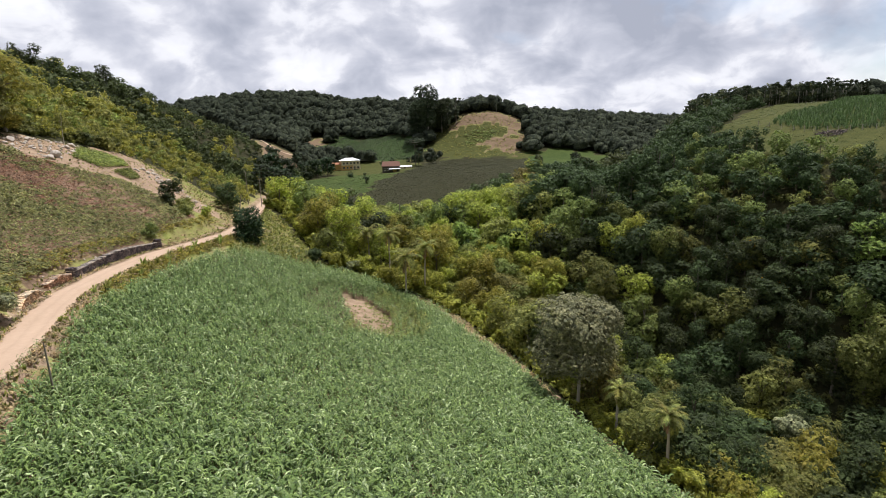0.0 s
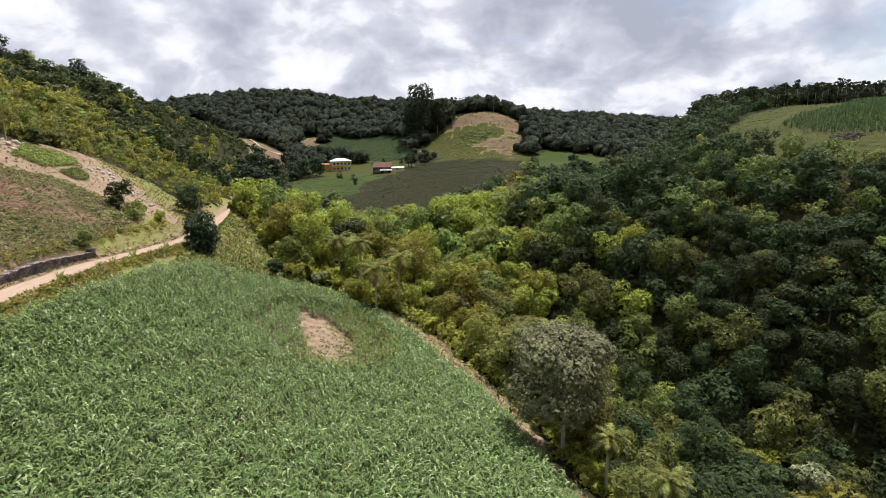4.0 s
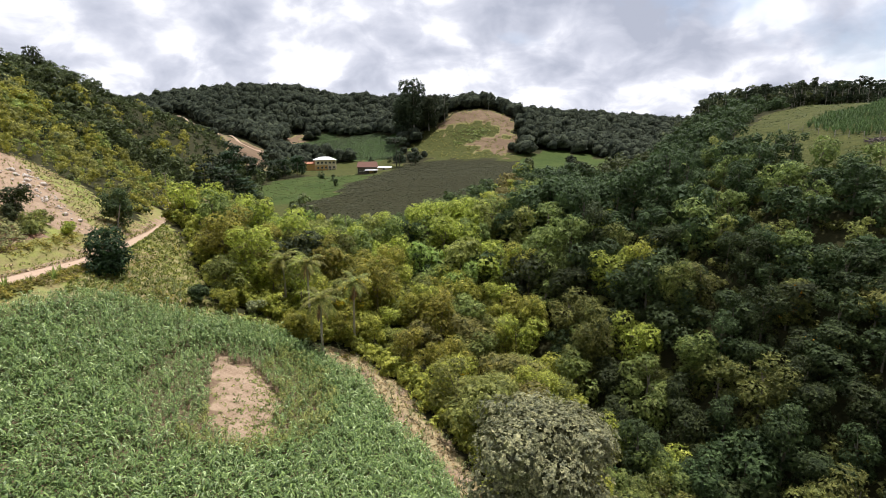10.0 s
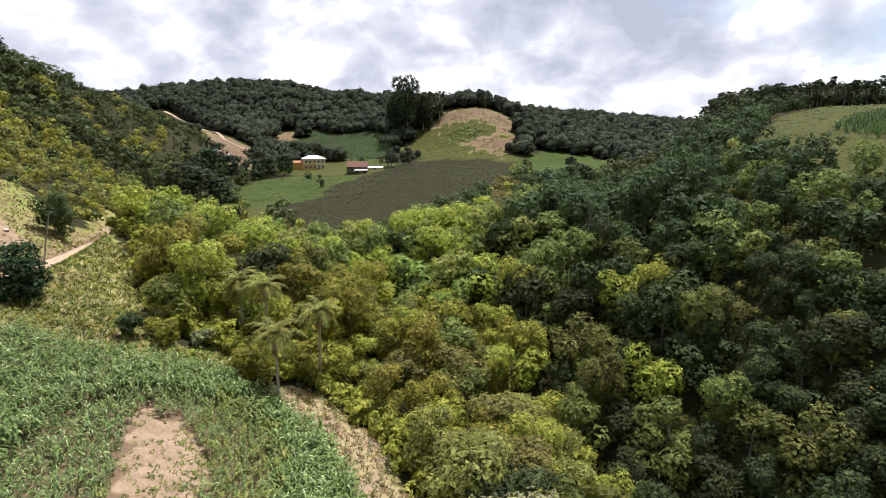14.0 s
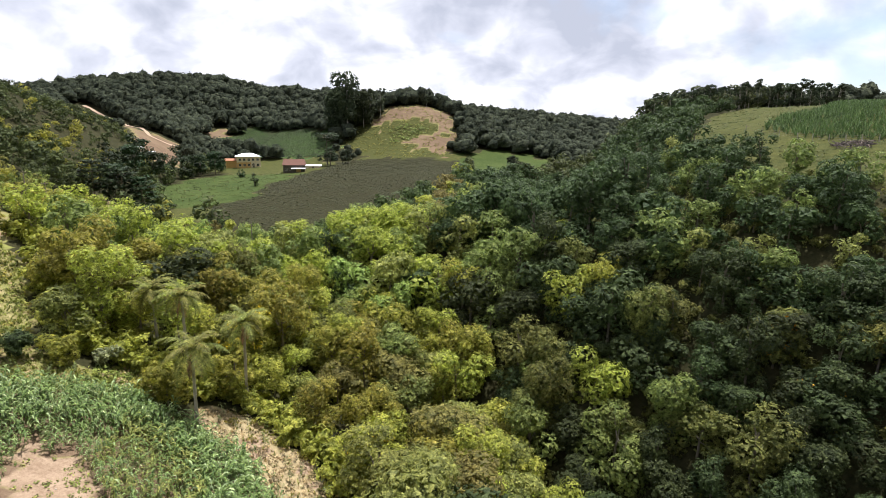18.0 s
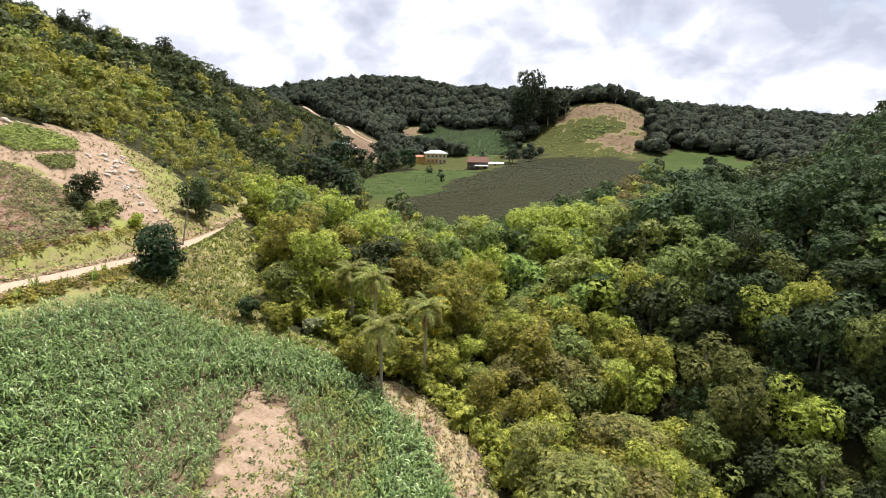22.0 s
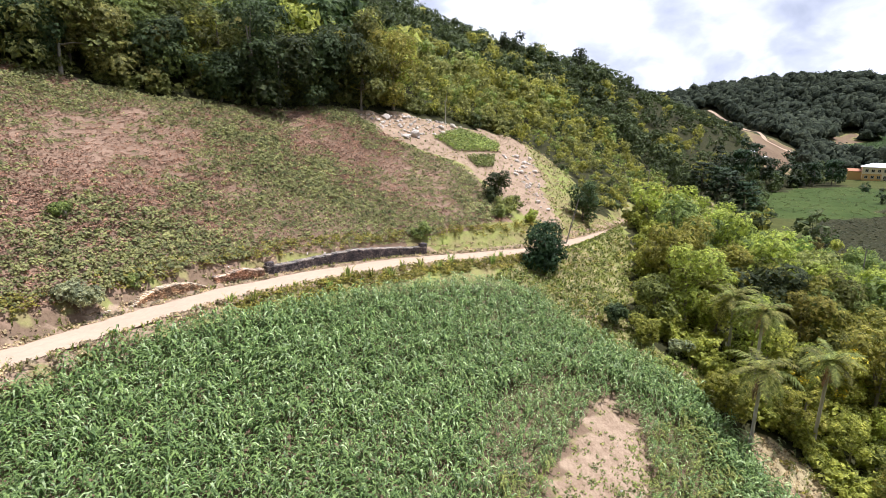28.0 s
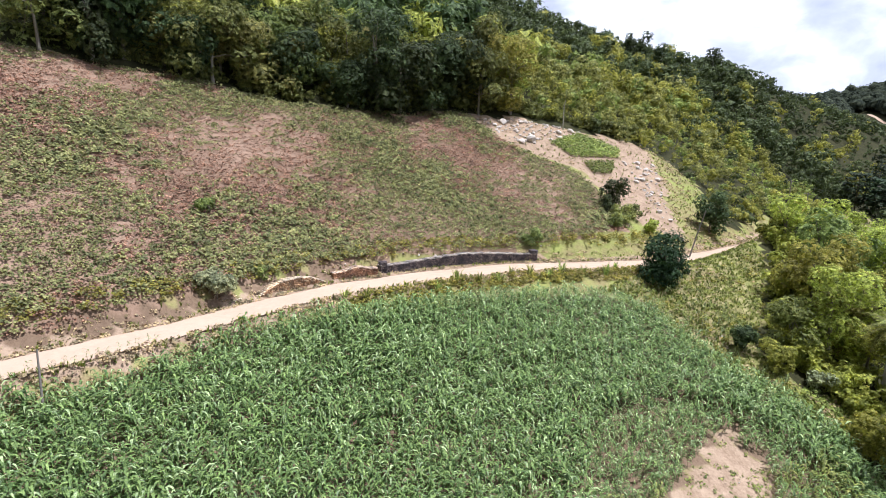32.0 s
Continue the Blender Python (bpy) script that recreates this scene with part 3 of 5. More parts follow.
# ---- maize field ----
def maize_template(rng, height):
    """One plant: a stalk and arching strap leaves in two ranks."""
    v, f, n = [], [], 0
    side = rng.uniform(0, 2 * math.pi)
    count = 8
    for k in range(count):
        h = height * (0.42 + 0.54 * k / (count - 1))
        a = side + math.pi * (k % 2) + rng.normal() * 0.5
        reach = height * rng.uniform(0.23, 0.35)
        w = 0.036 * height * rng.uniform(0.8, 1.15)
        d, s = np.array((math.cos(a), math.sin(a), 0)), np.array((-math.sin(a), math.cos(a), 0))
        rise, drop = height * rng.uniform(0.05, 0.12), height * rng.uniform(0.05, 0.16)
        p0, p1 = np.array((0, 0, h)), d * reach * 0.42 + (0, 0, h + rise)
        p2, p3 = d * reach * 0.80 + (0, 0, h + rise * 0.7), d * reach * 1.08 + (0, 0, h - drop)
        v += [p0 - s * w * 0.4, p0 + s * w * 0.4, p1 + s * w, p1 - s * w, p2 + s * w * 0.8, p2 - s * w * 0.8, p3]
        f += [(n, n + 1, n + 2), (n, n + 2, n + 3), (n + 3, n + 2, n + 4), (n + 3, n + 4, n + 5), (n + 5, n + 4, n + 6)]
        n += 7
    for a in (0.5, 2.1):
        s = np.array((math.cos(a), math.sin(a), 0)) * 0.022
        v += [-s, s, (0, 0, height * 0.7)]
        f.append((n, n + 1, n + 2))
        n += 3
    return np.array(v, float), np.array(f, np.int32)


def scatter(rng, templates, pos, scale, tilt=0.06):
    """Many turned, scaled copies of the templates in one pair of arrays."""
    verts, faces, base = [], [], 0
    kind = rng.integers(0, len(templates), len(pos))
    for k, (tv, tf) in enumerate(templates):
        p, s = pos[kind == k], np.asarray(scale)[kind == k]
        a = rng.uniform(0, 2 * math.pi, len(p))
        c, sn = np.cos(a), np.sin(a)
        x = tv[None, :, 0] * c[:, None] - tv[None, :, 1] * sn[:, None]
        y = tv[None, :, 0] * sn[:, None] + tv[None, :, 1] * c[:, None]
        z = np.repeat(tv[None, :, 2], len(p), 0)
        lean = rng.normal(size=(len(p), 2)) * tilt
        v = np.stack([x + z * lean[:, :1], y + z * lean[:, 1:], z], 2) * s[:, None, None] + p[:, None]
        verts.append(v.reshape(-1, 3))
        faces.append((tf[None] + (np.arange(len(p)) * len(tv))[:, None, None] + base).reshape(-1, tf.shape[1]))
        base += len(p) * len(tv)
    return np.concatenate(verts), np.concatenate(faces)


def rows_in(rng, poly, row, step, turn, jitter):
    """Plant places in rows inside a field."""
    px, py = np.array(poly).T
    c, s = math.cos(radians(turn)), math.sin(radians(turn))
    far = math.hypot(np.ptp(px), np.ptp(py)) / 2
    u, v = np.meshgrid(np.arange(-far, far, row), np.arange(-far, far, step))
    u, v = u.ravel() + rng.normal(size=u.size) * jitter, v.ravel() + rng.normal(size=u.size) * step * 0.3
    x, y = (px.min() + px.max()) / 2 + u * c - v * s, (py.min() + py.max()) / 2 + u * s + v * c
    k = inside(poly, x, y)
    return x[k], y[k]


def build_maize():
    rng = np.random.default_rng(11)
    x, y = rows_in(rng, MAIZE_FIELD, 0.64, 0.27, 24, 0.07)
    gap = np.sin(x * 0.8 + 2 * np.sin(y * 0.35)) * np.sin(y * 0.6 + 1.7 * np.sin(x * 0.27))
    fleck = np.sin(x * 3.1 + 2.2 * np.sin(y * 1.3)) * np.sin(y * 2.7 + 2.0 * np.sin(x * 1.1))
    keep = ~inside(CLEARING, x, y) & (rng.uniform(size=len(x)) > 0.06 + 0.5 * (gap > 0.93) + 0.18 * (fleck < -0.35)) & (y > -30)
    x, y, fleck = x[keep], y[keep], fleck[keep]
    cx, cy = -29.5, 39
    near_clear = np.hypot((x - cx) / 9.5, (y - cy) / 12)
    drift = 0.5 + 0.5 * np.sin(x * 0.11 + 1.3) * np.sin(y * 0.09 + 0.4)
    size = rng.uniform(0.78, 1.22, len(x)) * (0.90 + 0.24 * drift) * (1.0 + 0.27 * fleck)
    size = np.where(near_clear < 1.0, size * rng.uniform(0.45, 0.9, len(x)), size)
    pale = (near_clear < 1.15) & (rng.uniform(size=len(x)) < 0.55) & (x > -30)
    temps = [maize_template(rng, h) for h in (1.65, 1.75, 1.85, 1.95, 1.7, 1.8)]
    pos = np.stack([x, y, ground(x, y) - 0.03], 1)
    for name, sel, mat, label in (("maize_crop", ~pale, MAIZE, "dense field of tall blue-green maize plants in rows"), ("yellowing_maize", pale, MAIZE_PALE, "stunted yellowing maize beside the bare clearing")):
        v, f = scatter(rng, temps, pos[sel], size[sel], 0.10)
        tagged(new(name, big_mesh(name, v, [f], mat)), label, "maize", kind="stuff")


build_maize()


# ---- woods ----
def wood_spots(rng, x0, x1, y0, y1, step):
    gx, gy = np.meshgrid(np.arange(x0, x1, step), np.arange(y0, y1, step * 0.9))
    gx = gx + (np.arange(gx.shape[0])[:, None] % 2) * step / 2
    x = gx.ravel() + rng.normal(size=gx.size) * step * 0.22
    y = gy.ravel() + rng.normal(size=gx.size) * step * 0.22
    ok = np.ones(len(x), bool)
    for p in OPEN:
        ok &= ~inside(p, x, y)
    for k in range(8):
        ox, oy = 3.4 * math.cos(k * math.pi / 4), 3.4 * math.sin(k * math.pi / 4)
        for p in (EDGE_STRIP, MAIZE_FIELD, SCRUB, GLADES[0]):
            ok &= ~inside(p, x + ox, y + oy)
    rx, _ = road_at(y)
    ok &= (np.abs(x - rx) > 5.0) | (y > 178)
    ok &= ~((x > -98) & (x < -30) & (y < 58)) & ~((x > -88) & (x < -62) & (y < 74))
    ok &= ~((x > -112) & (x < -50) & (y > 182) & (y < 312))
    # the far track and the view down on its bank stay clear
    for ax, ay, bx, by in ((-265, 434, -222, 403), (-222, 403, -170, 332), (-170, 332, -146, 338), (-140, 256, -126, 275)):
        u = np.clip(((x - ax) * (bx - ax) + (y - ay) * (by - ay)) / ((bx - ax) ** 2 + (by - ay) ** 2), 0, 1)
        gap = np.hypot(x - ax - u * (bx - ax), y - ay - u * (by - ay))
        ok &= (gap > 6) & ((gap > 13) | (y > ay + u * (by - ay)))
    return x[ok], y[ok]


SPECIES = {
    "bright": "broadleaf tree with sunlit yellow-green foliage",
    "mid": "broadleaf forest tree with mid-green foliage",
    "dark": "dark green broadleaf forest tree, shade put into its leaf colour",
    "olive": "broadleaf tree with olive-brown foliage",
    "lime": "broadleaf tree with pale lime foliage",
}


def near_tree_shapes(leaves, size):
    shapes = {}
    for sp in SPECIES:
        for k in range(3):
            rng = np.random.default_rng(100 + 10 * list(SPECIES).index(sp) + k)
            R, H = (4.0, 8.0) if k == 0 else (4.8, 9.2) if k == 1 else (3.6, 10.5)
            lv, c, r = crown(rng, R, H * 0.02, H, 12 + 2 * k, leaves, size, 8, flat=0.8 if k < 2 else 1.0, shell=64 if leaves > 3000 else 34)
            tv, tq = tubes(trunk_paths(rng, H * 0.72, 0.17 + 0.03 * k, c))
            shapes[sp, k] = (lv, (tv, tq))
    return shapes


def whole_tree(name, shape, leaf, bark, label, group=""):
    """A tree as one thing: trunk with limbs, and crown."""
    (lv, lf), (tv, tq) = shape
    root = new(name)
    root.empty_display_size = 0.5
    part("trunk", big_mesh("trunk", tv, [tq], bark, smooth=True), root)
    part("crown", big_mesh("crown", lv, [lf], leaf), root)
    return tagged(root, label, "tree", group)


def valley_low(x, y):
    """Trees grow lower where the woods thin out towards the valley field."""
    short = np.where(inside(LOW_WOOD, x, y), 0.36, np.where(inside(KNOLL_FOOT, x, y), 0.5, 1.0))
    return short - short * 0.54 * sstep(0, 28, y - 82 - 24 * sstep(-52, -34, x)) * sstep(-112, -84, x) * (1 - sstep(-30, -18, x)) * (1 - sstep(180, 200, y))


def stand(x, y, turn, size, tall, sink=0.15):
    return Matrix.Translation((x, y, float(ground(x, y)) - sink)) @ Matrix.Rotation(turn, 4, "Z") @ Matrix.Diagonal((size, size, size * tall, 1))


KEEP_CLEAR = [(-104, 68, 6), (-104, 78, 6), (-102, 86, 6), (-95, 90, 5), (-57, 57.2, 4.5), (-77, 64, 4), (-74.5, 84, 4), (-77, 88.5, 3.5), (4.5, 25, 4.5), (-25.3, 57.1, 2.5), (-44.3, 57.6, 4), (-41, 59.5, 3.5), (11.6, 8.5, 3), (-22.5, 64.8, 1.5), (-30.3, 66.7, 1.5), (-93, 167, 9), (-57, 298, 6)]


def far_tree(rng, R, H, sprays, size):
    """A distant tree: a lumpy closed dome of foliage, ragged with leaf sprays all over."""
    rings, sides = 4, 9
    a = np.linspace(0, 2 * math.pi, sides + 1)[:-1]
    v = []
    for k, tip in enumerate((-0.45, 0.10, 0.62, 1.08)):
        w = R * math.cos(tip) * rng.uniform(0.62, 1.16, sides)
        v.append(np.stack([w * np.cos(a + 0.3 * k), w * np.sin(a + 0.3 * k), H * (0.42 + 0.52 * math.sin(tip)) + rng.normal(size=sides) * H * 0.07], 1))
    v = np.concatenate(v + [np.array([[rng.normal() * 0.1 * R, rng.normal() * 0.1 * R, H * 0.95]])])
    f = []
    for k in range(rings - 1):
        for i in range(sides):
            p, q = k * sides + i, k * sides + (i + 1) % sides
            f += [(p, q, q + sides), (p, q + sides, p + sides)]
    f += [((rings - 1) * sides + i, (rings - 1) * sides + (i + 1) % sides, rings * sides) for i in range(sides)]
    f = np.array(f, np.int32)
    mid = v[f].mean(1)
    out = unit(mid - (0, 0, H * 0.35))
    pick = rng.integers(0, len(f), sprays)
    share = rng.dirichlet((1, 1, 1), sprays)
    pos = (v[f[pick]] * share[:, :, None]).sum(1) + out[pick] * size * rng.uniform(0.0, 1.1, (sprays, 1)) ** 2
    lv, lf = leaf_tris(rng, pos, out[pick] + (0, 0, 0.5), size, 0.8, 0.8)
    return np.concatenate([v, lv]), np.concatenate([f, lf + len(v)])


def build_woods():
    rng = np.random.default_rng(21)
    shapes, lighter = near_tree_shapes(5600, 0.22), near_tree_shapes(1800, 0.33)
    x, y = wood_spots(rng, -135, 120, -20, 150, 5.1)
    # nothing stands where the flight never looks
    seen = ((y > 4) | (x < -60)) & ~((x > 30) & (y < 0.62 * x - 12)) & ~((x > -70) & (y < 12) & (x < 9))
    for cx, cy, cr in KEEP_CLEAR:
        seen &= np.hypot(x - cx, y - cy) > cr
    x, y = x[seen], y[seen]
    order = np.argsort(np.hypot(x + 5, y - 22))
    rank = np.empty(len(x), int)
    rank[order] = np.arange(len(x))
    edge = (x < -98) & (x > -124) & (y < 112)
    spur = (x < -64) & (y > 66)
    near = ((rank < 640) | edge) & ~spur
    single = (rank < 250) | (edge & (y < 66))
    sp_names = list(SPECIES)
    made, joined = {}, {}
    for k in np.nonzero(near)[0]:
        px, py = x[k], y[k]
        # The mix also carries light: bright leaves in sun, dark leaves for shade.
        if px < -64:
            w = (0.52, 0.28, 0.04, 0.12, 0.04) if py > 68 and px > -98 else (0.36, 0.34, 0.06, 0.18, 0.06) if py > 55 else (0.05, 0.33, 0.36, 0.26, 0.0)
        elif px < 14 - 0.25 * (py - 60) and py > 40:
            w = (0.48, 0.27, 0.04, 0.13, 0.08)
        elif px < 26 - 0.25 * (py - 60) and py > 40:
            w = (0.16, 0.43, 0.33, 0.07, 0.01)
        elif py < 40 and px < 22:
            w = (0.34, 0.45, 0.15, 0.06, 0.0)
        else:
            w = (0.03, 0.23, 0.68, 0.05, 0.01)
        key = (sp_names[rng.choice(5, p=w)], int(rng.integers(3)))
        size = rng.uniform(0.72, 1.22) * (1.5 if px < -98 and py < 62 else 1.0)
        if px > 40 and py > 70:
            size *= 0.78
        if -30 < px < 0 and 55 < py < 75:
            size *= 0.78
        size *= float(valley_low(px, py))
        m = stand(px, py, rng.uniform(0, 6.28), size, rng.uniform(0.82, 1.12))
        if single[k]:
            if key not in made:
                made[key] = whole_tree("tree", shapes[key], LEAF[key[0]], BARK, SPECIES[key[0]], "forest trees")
                made[key].matrix_basis = m
            else:
                copy_thing(made[key], Matrix.Identity(4)).matrix_basis = m
        else:
            joined.setdefault(key, []).append(np.array(m))
    verts, tris, quads, mt, mq, base = [], [], [], [], [], 0
    mats = [LEAF[s] for s in sp_names] + [BARK]
    for (sp, k), ms in joined.items():
        (lv, lf), (tv, tq) = lighter[sp, k]
        for m in ms:
            verts.append(lv @ m[:3, :3].T + m[:3, 3])
            tris.append(lf + base)
            mt.append(np.full(len(lf), sp_names.index(sp)))
            base += len(lv)
            verts.append(tv @ m[:3, :3].T + m[:3, 3])
            quads.append(tq + base)
            mq.append(np.full(len(tq), 5))
            base += len(tv)
    me = big_mesh("forest", np.concatenate(verts), [np.concatenate(tris), np.concatenate(quads)], mats, np.concatenate(mt + mq))
    tagged(new("forest", me), "dense mixed broadleaf forest on the slopes", "forest", kind="stuff")
    # undergrowth that closes the gaps between the trunks and along the field's edge
    ux, uy = wood_spots(rng, -75, 75, 4, 120, 4.0)
    ok = ~((ux > 30) & (uy < 0.62 * ux - 12)) & ~((ux > -70) & (uy < 12) & (ux < 9)) & (np.hypot(ux + 5, uy - 22) < 105)
    ux, uy = ux[ok], uy[ok]
    t = rng.uniform(size=170)
    ex = np.interp(t, np.linspace(0, 1, 8), (-37, -29, -21, -11, -3.5, 3.5, 7.5, 14)) + rng.normal(size=170) * 0.7
    ey = np.interp(t, np.linspace(0, 1, 8), (65, 63.5, 64, 57.5, 47, 35, 20, 4)) + rng.normal(size=170) * 0.7
    ux, uy = np.concatenate([ux, ex]), np.concatenate([uy, ey])
    ok = np.ones(len(ux), bool)
    for p in (EDGE_STRIP, MAIZE_FIELD, GLADES[0]):
        ok &= ~inside(p, ux, uy)
    ux, uy = ux[ok], uy[ok]
    t = rng.uniform(size=110)
    ex = np.interp(t, np.linspace(0, 1, 6), (-29, -35, -43, -49.5, -57, -64)) + rng.normal(size=110) * 0.8
    ey = np.interp(t, np.linspace(0, 1, 6), (63, 63.5, 63, 71, 80.5, 86)) + np.abs(rng.normal(size=110)) * 1.3
    k = ~inside(GLADES[0], ex, ey) & ~inside(SCRUB, ex, ey)
    ux, uy = np.concatenate([ux, ex[k]]), np.concatenate([uy, ey[k]])
    t = rng.uniform(size=190)
    ex = np.interp(t, np.linspace(0, 1, 6), (-104, -106.5, -109, -111, -110, -109.5)) - np.abs(rng.normal(size=190)) * 1.2
    ey = np.interp(t, np.linspace(0, 1, 6), (-22, 8, 34, 53, 74, 98)) + rng.normal(size=190) * 1.0
    ux, uy = np.concatenate([ux, ex]), np.concatenate([uy, ey])
    low = [crown(rng, 1.7, 0.0, 2.7, 5, 170, 0.36, 7, shell=8)[0] for _ in range(5)]
    # On the ravine slope and west rim a darker leaf replaces shade.
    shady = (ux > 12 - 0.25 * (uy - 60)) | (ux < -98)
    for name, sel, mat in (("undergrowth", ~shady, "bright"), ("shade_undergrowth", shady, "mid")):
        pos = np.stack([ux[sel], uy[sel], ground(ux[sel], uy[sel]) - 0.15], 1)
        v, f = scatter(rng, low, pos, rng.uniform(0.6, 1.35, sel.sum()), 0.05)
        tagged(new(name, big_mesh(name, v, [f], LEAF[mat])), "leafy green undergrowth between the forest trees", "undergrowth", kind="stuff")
    rest = [(x[~near & ~spur], y[~near & ~spur], "far_mid"), (*wood_spots(rng, -150, -64, 66, 150, 3.3), "far_mid")]
    for x0, x1, y0, y1, step, mat in ((-250, -135, -60, 66, 6.8, "far_mid"), (-250, -150, 66, 150, 4.8, "far_mid"), (-260, -60, 150, 300, 5.2, "far_mid"), (-60, 130, 150, 300, 7.0, "far_mid"), (120, 330, 216, 300, 7.5, "far"), (-400, 330, 300, 570, 6.6, "far")):
        rest.append((*wood_spots(rng, x0, x1, y0, y1, step), mat))
    bushy = [crown(rng, 3.9, 0.1, 6.8, 6, 240, 0.50, 6, fill=0.84, shell=11)[0] for _ in range(5)] + [crown(rng, 3.2, 0.1, 8.2, 6, 240, 0.50, 6, flat=1.0, fill=0.84, shell=11)[0] for _ in range(4)]
    fine = [crown(rng, 3.9, 0.4, 8.0, 8, 330, 0.62, 6, fill=0.88, shell=14)[0] for _ in range(6)]
    broad = [crown(rng, 3.9, 0.4, 8.0, 7, 150, 0.60, 5, fill=0.95, shell=14)[0] for _ in range(6)]
    tall = [far_tree(rng, 4.4, 7.0, 46, 1.0) for _ in range(5)] + [far_tree(rng, 3.7, 8.6, 46, 1.0) for _ in range(3)]
    xm = np.concatenate([a for a, b, m in rest if m == "far_mid"])
    ym = np.concatenate([b for a, b, m in rest if m == "far_mid"])
    xf = np.concatenate([a for a, b, m in rest if m == "far"])
    yf = np.concatenate([b for a, b, m in rest if m == "far"])
    ahead = (np.degrees(np.arctan2(xf, yf)) > -46) & (np.degrees(np.arctan2(xf, yf)) < 40)
    xf, yf = xf[ahead], yf[ahead]
    east = xm > 15
    spur = (xm < -64) & (ym > 66) & (ym < 150) & (xm > -150)
    west = (xm < -60) & (ym > 66) & ~spur
    # Tint shift imitates light: brighter leaves on the spur, darker behind for cloud shade.
    tint = rng.uniform(size=len(xm)) + 0.25 * np.sin(xm * 0.06) * np.sin(ym * 0.05) + 0.40 * spur - 0.42 * west
    close = np.hypot(xm, ym - 20) < 215
    small = spur | west
    lots = (
        ("hillside_woods", close & ~east & ~small & (tint < 0.48), "far_mid", fine, "mid-green woods covering the near hillsides"),
        ("sunlit_woods", close & ~east & ~small & (tint >= 0.48) & (tint < 0.80), "bright", fine, "yellow-green woods mixed over the near hillsides"),
        ("olive_woods", close & ~east & ~small & (tint >= 0.80), "olive", fine, "olive-brown woods mixed over the near hillsides"),
        ("green_thicket", small & (tint < 0.46), "far_mid", bushy, "dense dark green thicket of low trees on the hillsides"),
        ("sunlit_thicket", small & (tint >= 0.46) & (tint < 0.86), "bright", bushy, "yellow-green thicket of low trees on the spur"),
        ("pale_thicket", small & (tint >= 0.86) & (tint < 1.02), "lime", bushy, "pale green shrubs scattered through the thicket"),
        ("olive_thicket", small & (tint >= 1.02), "olive", bushy, "olive-brown low trees scattered through the thicket"),
        ("shoulder_woods", close & east, "dark", fine, "woods on the ravine's far shoulder, leaf colour darkened for cloud shade"),
        ("valley_woods", ~close & ~small, "far_mid", broad, "green woods on the valley's farther slopes"),
    )
    for name, sel, mat, temps, label in lots + (("far_woods", None, "far", tall, "plantation woods on the far ridges, cloud shade and haze put into the colour"),):
        xs, ys = (xf, yf) if sel is None else (xm[sel], ym[sel])
        for cx, cy, cr in KEEP_CLEAR:
            ok = np.hypot(xs - cx, ys - cy) > cr
            xs, ys = xs[ok], ys[ok]
        pos = np.stack([xs, ys, ground(xs, ys) - 0.4], 1)
        s = rng.uniform(0.75, 1.3, len(xs)) * np.where((xs > 40) & (ys < 216), 0.78, 1.0) * (1 + 0.25 * sstep(200, 450, np.hypot(xs, ys))) * valley_low(xs, ys)
        if temps is bushy:
            # shrubs on the spur, low trees on the slope behind it
            s = np.clip(rng.gamma(8, 1 / 8, len(xs)), 0.6, 1.35) * np.where(ys < 150, 0.46 + 0.62 * (1 - sstep(-150, -105, xs)), 1.0 + 0.12 * (xs < -150))
            s = s * np.where(inside(LOW_WOOD, xs, ys), 0.4, 1.0) * np.where((xs > -190) & (xs < -116) & (ys > 195) & (ys < 310), 0.6, 1.0)
        else:
            s = s * (1 + 0.65 * (xs < -120) * (ys < 66))
        v, f = scatter(rng, temps, pos, s, 0.05)
        tagged(new(name, big_mesh(name, v, [f], LEAF[mat])), label, "woods", kind="stuff")


build_woods()


# ---- low crops, grass and weeds ----
def low_plant(rng, radius, height, count, leaf):
    a = rng.uniform(0, 2 * math.pi, count)
    r = radius * np.sqrt(rng.uniform(0.02, 1, count))
    pos = np.stack([r * np.cos(a), r * np.sin(a), height * rng.uniform(0.35, 1.0, count) * (1 - 0.4 * (r / radius) ** 2)], 1)
    nor = np.stack([np.cos(a) * 0.5, np.sin(a) * 0.5, np.full(count, 0.9)], 1)
    return leaf_quads(rng, pos, nor, leaf, 0.7, 0.5)


def tuft(rng, height, blades, width=0.03):
    v, f = [], []
    for k in range(blades):
        a = rng.uniform(0, 2 * math.pi)
        d, s = np.array((math.cos(a), math.sin(a), 0)), np.array((-math.sin(a), math.cos(a), 0))
        h, out, o = height * rng.uniform(0.6, 1.1), height * rng.uniform(0.15, 0.6), d * height * rng.uniform(0, 0.2)
        n = len(v)
        v += [o - s * width, o + s * width, o + d * out * 0.5 + s * width + (0, 0, h * 0.75), o + d * out * 0.5 - s * width + (0, 0, h * 0.75), o + d * out * 1.2 + (0, 0, h)]
        f += [(n, n + 1, n + 2), (n, n + 2, n + 3), (n + 3, n + 2, n + 4)]
    return np.array(v, float), np.array(f, np.int32)


def spread(rng, poly, count):
    px, py = np.array(poly).T
    x, y = rng.uniform(px.min(), px.max(), count * 4), rng.uniform(py.min(), py.max(), count * 4)
    k = np.nonzero(inside(poly, x, y))[0][:count]
    return x[k], y[k]


def stuff(name, rng, temps, x, y, scale, mat, label, category, sink=0.02):
    pos = np.stack([x, y, ground(x, y) - sink], 1)
    v, f = scatter(rng, temps, pos, scale, 0.08)
    return tagged(new(name, big_mesh(name, v, [f], mat)), label, category, kind="stuff")


